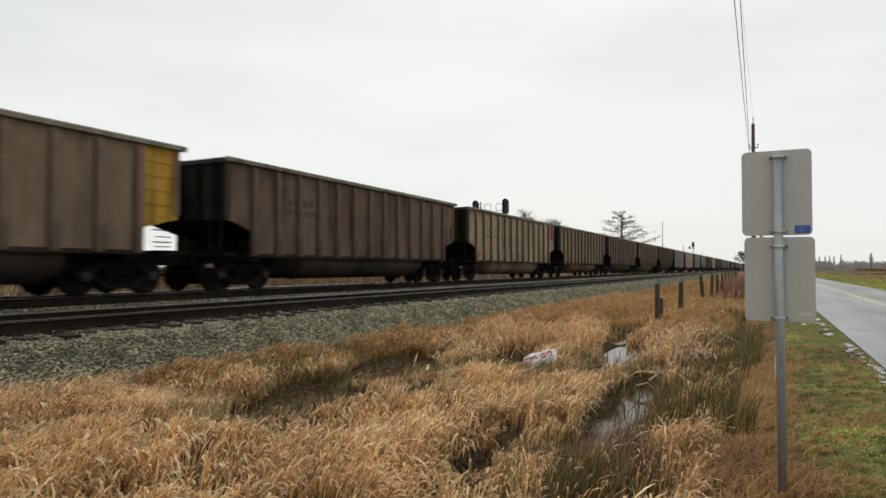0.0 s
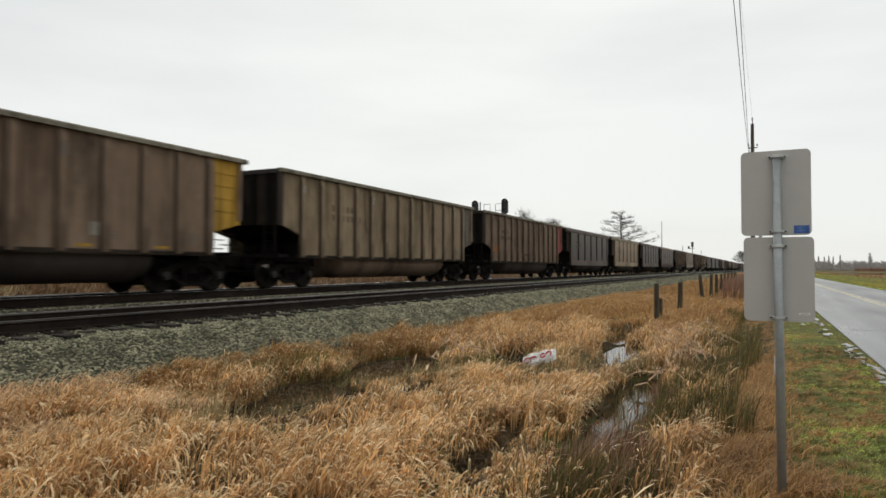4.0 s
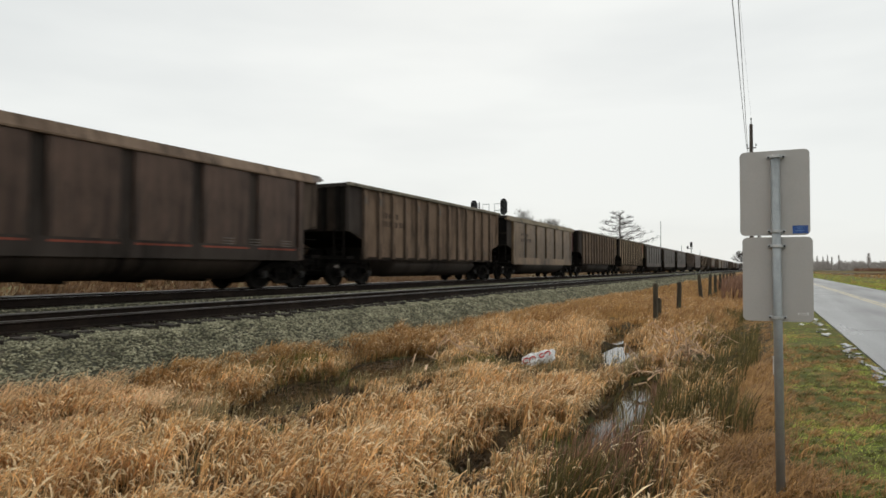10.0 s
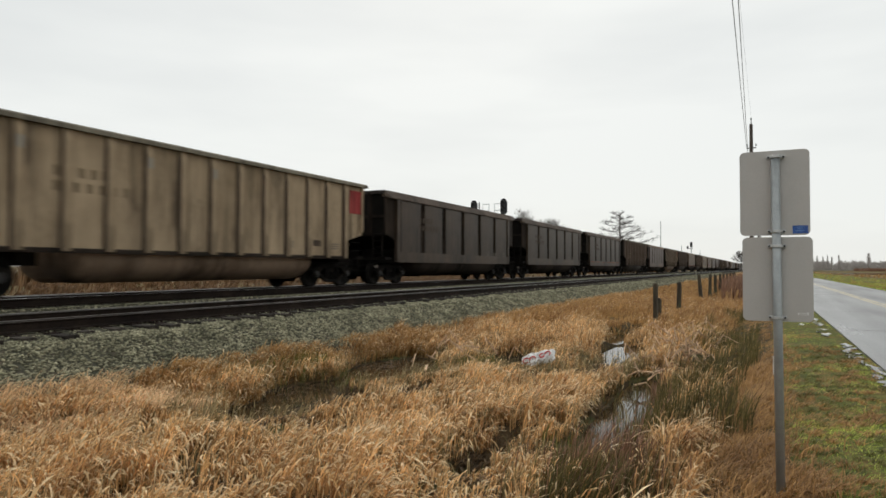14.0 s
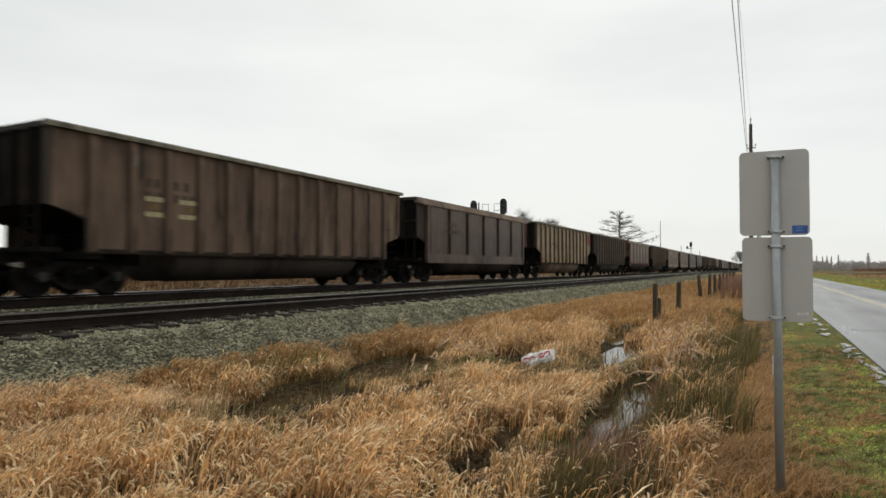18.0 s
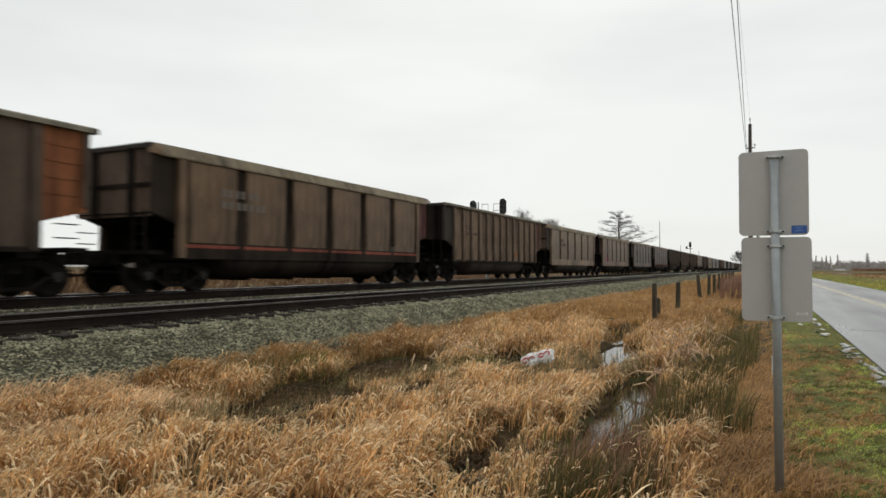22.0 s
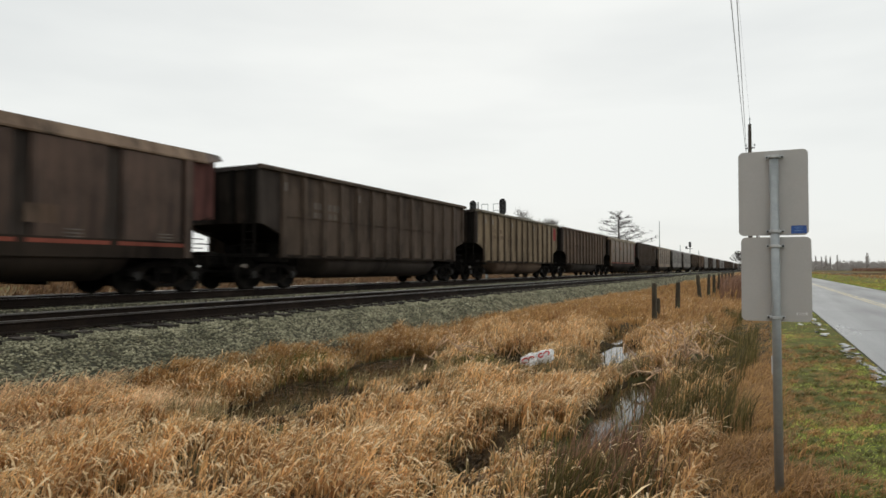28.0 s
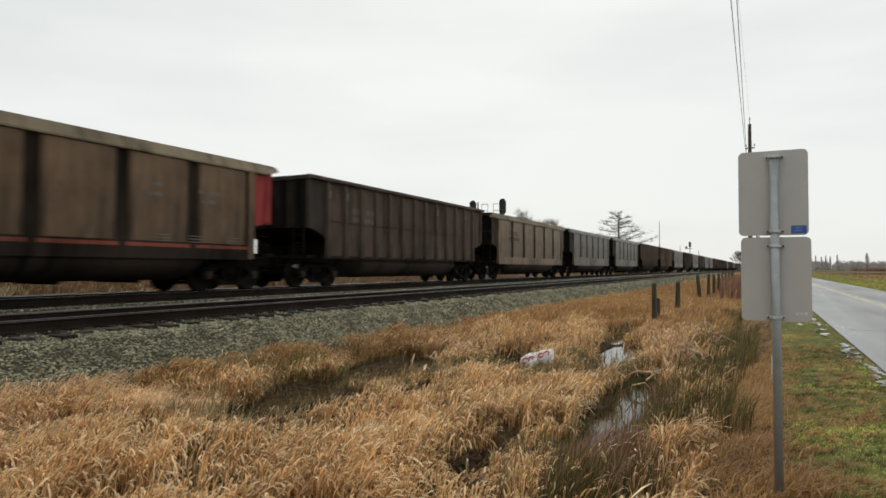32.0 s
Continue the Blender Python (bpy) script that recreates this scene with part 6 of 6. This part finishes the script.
# ---- far woods and poplars across the fields ----
def far_woods():
    rng = np.random.default_rng(9)
    n = 900
    y = rng.uniform(430, 560, n)
    x = rng.uniform(-40, 420, n)
    hgt = 5.3 + 1.2 * np.sin(x * 0.045) + rng.uniform(-1.2, 1.6, n)
    co, fs = [], []
    k = 90
    for i in range(n):
        w = hgt[i] * 0.28
        b = np.stack([rng.normal(0, w * 0.5, k), rng.normal(0, w * 0.4, k), rng.uniform(0.05, 0.75, k) * hgt[i]], 1)
        tip = b + np.stack([rng.normal(0, 0.5, k), rng.normal(0, 0.5, k), rng.uniform(0.8, 2.6, k)], 1)
        tip[:, 2] = np.minimum(tip[:, 2], hgt[i] * (1 - 0.35 * (np.abs(tip[:, 0]) / (w + 0.1)) ** 2))
        side = b + np.stack([rng.uniform(0.25, 0.6, k), np.zeros(k), rng.uniform(0, 0.4, k)], 1)
        o = np.array((x[i], y[i], -0.98))
        co.append(np.stack([b, side, tip], 1).reshape(-1, 3) + o)
    co = np.concatenate(co)
    return tagged(from_arrays("far_woods", co, np.arange(len(co)), np.full(len(co) // 3, 3), M["hazy_wood"]), "haze-pale leafless woods along the far side of the fields", "woods", kind="stuff")


far_woods()


def poplar(x, y, height, seed, wide=0.07):
    rnd = random.Random(seed)
    t = tagged(new("poplar_tree"), "tall narrow bare poplar at the edge of the far fields", "tree", "poplars")
    t.location = (x, y, -1.0)
    bm = bmesh.new()
    tube(bm, (0, 0, 0), (0, 0, height * 0.95), height * 0.018, 0.05, 6)
    part("trunk", bm, M["hazy_wood"], t)
    bm = bmesh.new()
    for _ in range(260):
        z = rnd.uniform(0.12, 0.9) * height
        a = rnd.uniform(0, 6.28)
        r = height * wide * (1.15 - z / height) * rnd.uniform(0.6, 1.3)
        p1 = Vector((r * math.cos(a), r * math.sin(a), z + height * rnd.uniform(0.06, 0.13)))
        tube(bm, (0, 0, z), p1, 0.06, 0.03, 3, caps=False)
    part("crown", bm, M["hazy_wood"], t)


for i, (x, h) in enumerate(((26, 8.4), (28.5, 9.6), (31, 9.0), (33.5, 9.8), (36, 9.2), (39, 10.2), (54, 11.2))):
    poplar(x, 440 + 4 * math.sin(i * 2.1), h, 30 + i, 0.11 if i < 6 else 0.2)


# ---- a raised road across the fields, with a white car ----
FAR_Y, FAR_Z = 388.0, -0.55
xbm = bmesh.new()
prism(xbm, [(FAR_Y - 6, -1.1), (FAR_Y - 3.4, FAR_Z - 0.03), (FAR_Y - 3.2, FAR_Z), (FAR_Y + 3.2, FAR_Z), (FAR_Y + 3.4, FAR_Z - 0.03), (FAR_Y + 6, -1.1)], "x", 7.6, 520)
tagged(part("cross_road", xbm, M["field"]), "low raised farm road across the fields", "road", kind="structure")


def far_car():
    car = tagged(new("car"), "small white car driving along the raised farm road", "car")
    bm = bmesh.new()
    prism(bm, [(-2.45, 0.32), (-2.5, 0.62), (-2.35, 0.86), (-1.2, 0.98), (1.7, 1.0), (2.4, 0.92), (2.5, 0.6), (2.45, 0.32)], "y", -0.88, 0.88)
    part("body", bm, M["car_paint"], car, bevel=0.05)
    bm = bmesh.new()
    a = [bm.verts.new(p) for p in ((-1.25, -0.82, 0.95), (1.75, -0.82, 0.97), (1.75, 0.82, 0.97), (-1.25, 0.82, 0.95))]
    b = [bm.verts.new(p) for p in ((-0.45, -0.66, 1.45), (1.15, -0.66, 1.46), (1.15, 0.66, 1.46), (-0.45, 0.66, 1.45))]
    for i in range(4):
        bm.faces.new((a[i], a[(i + 1) % 4], b[(i + 1) % 4], b[i]))
    bm.faces.new(a[::-1])
    bm.faces.new(b)
    cab = part("cabin", bm, M["car_paint"], car)
    for s in (-1, 1):
        for x0, x1, u0, u1 in ((-0.95, 0.3, -0.42, 0.3), (0.42, 1.5, 0.42, 1.05)):
            bm = bmesh.new()
            w = [bm.verts.new(p) for p in ((x0, s * 0.80, 1.03), (x1, s * 0.80, 1.03), (u1, s * 0.69, 1.39), (u0, s * 0.69, 1.39))]
            v = [bm.verts.new((q.co.x, q.co.y + s * 0.02, q.co.z)) for q in w]
            for i in range(4):
                bm.faces.new((w[i], w[(i + 1) % 4], v[(i + 1) % 4], v[i]))
            bm.faces.new(v)
            part("side_window", bm, M["lens"], cab)
        for x in (-1.55, 1.5):
            bm = bmesh.new()
            tube(bm, (x, s * 0.72, 0.33), (x, s * 0.90, 0.33), 0.33, seg=16)
            tyre = part("wheel", bm, M["black"], car)
            bm = bmesh.new()
            tube(bm, (x, s * 0.90, 0.33), (x, s * 0.91, 0.33), 0.19, seg=12)
            part("rim", bm, M["galv"], tyre)
    return car


CAR = far_car()

# ---- how the train goes ----
DRIFT_T = (0.0, 6.0, 9.0, 13.0, 19.0, 23.0, 28.0, 32.0)
DRIFT = (0.815, 0.848, 0.874, 0.914, 0.983, 1.028, 1.071, 1.096)
DRIFT_FIT = np.polyfit(DRIFT_T, DRIFT, 4)


def lead(t):
    """How far along the track the front end of car 0 stands at t seconds."""
    return PITCH_M * float(np.polyval(DRIFT_FIT, t)) - 15.7 * t


def motions():
    # the car comes in along the farm road and draws up at the junction
    for_car = ((0.0, 273.0), (20.5, 51.5), (22.9, 25.6), (23.6, 18.6), (24.6, 13.5), (25.6, 12.4), (32.0, 12.4))
    walk(CAR, [(t, pose(x, FAR_Y - 1.6, FAR_Z)) for t, x in for_car])
    for n, c in CARS:
        walk(c, [(t, pose(FAR_TRACK, lead(t) + PITCH_M * n + HALF, 0)) for t in range(33)])
    seconds = [k / FPS for k in range(32 * FPS + 1)]
    turns = [math.degrees((lead(0) - lead(t)) / WHEEL_R) for t in seconds]
    for c, ax in WHEELSETS:
        at = ax.location.copy()
        walk(ax, [(t, pose(at.x, at.y, at.z, a)) for t, a in zip(seconds, turns)])


motions()
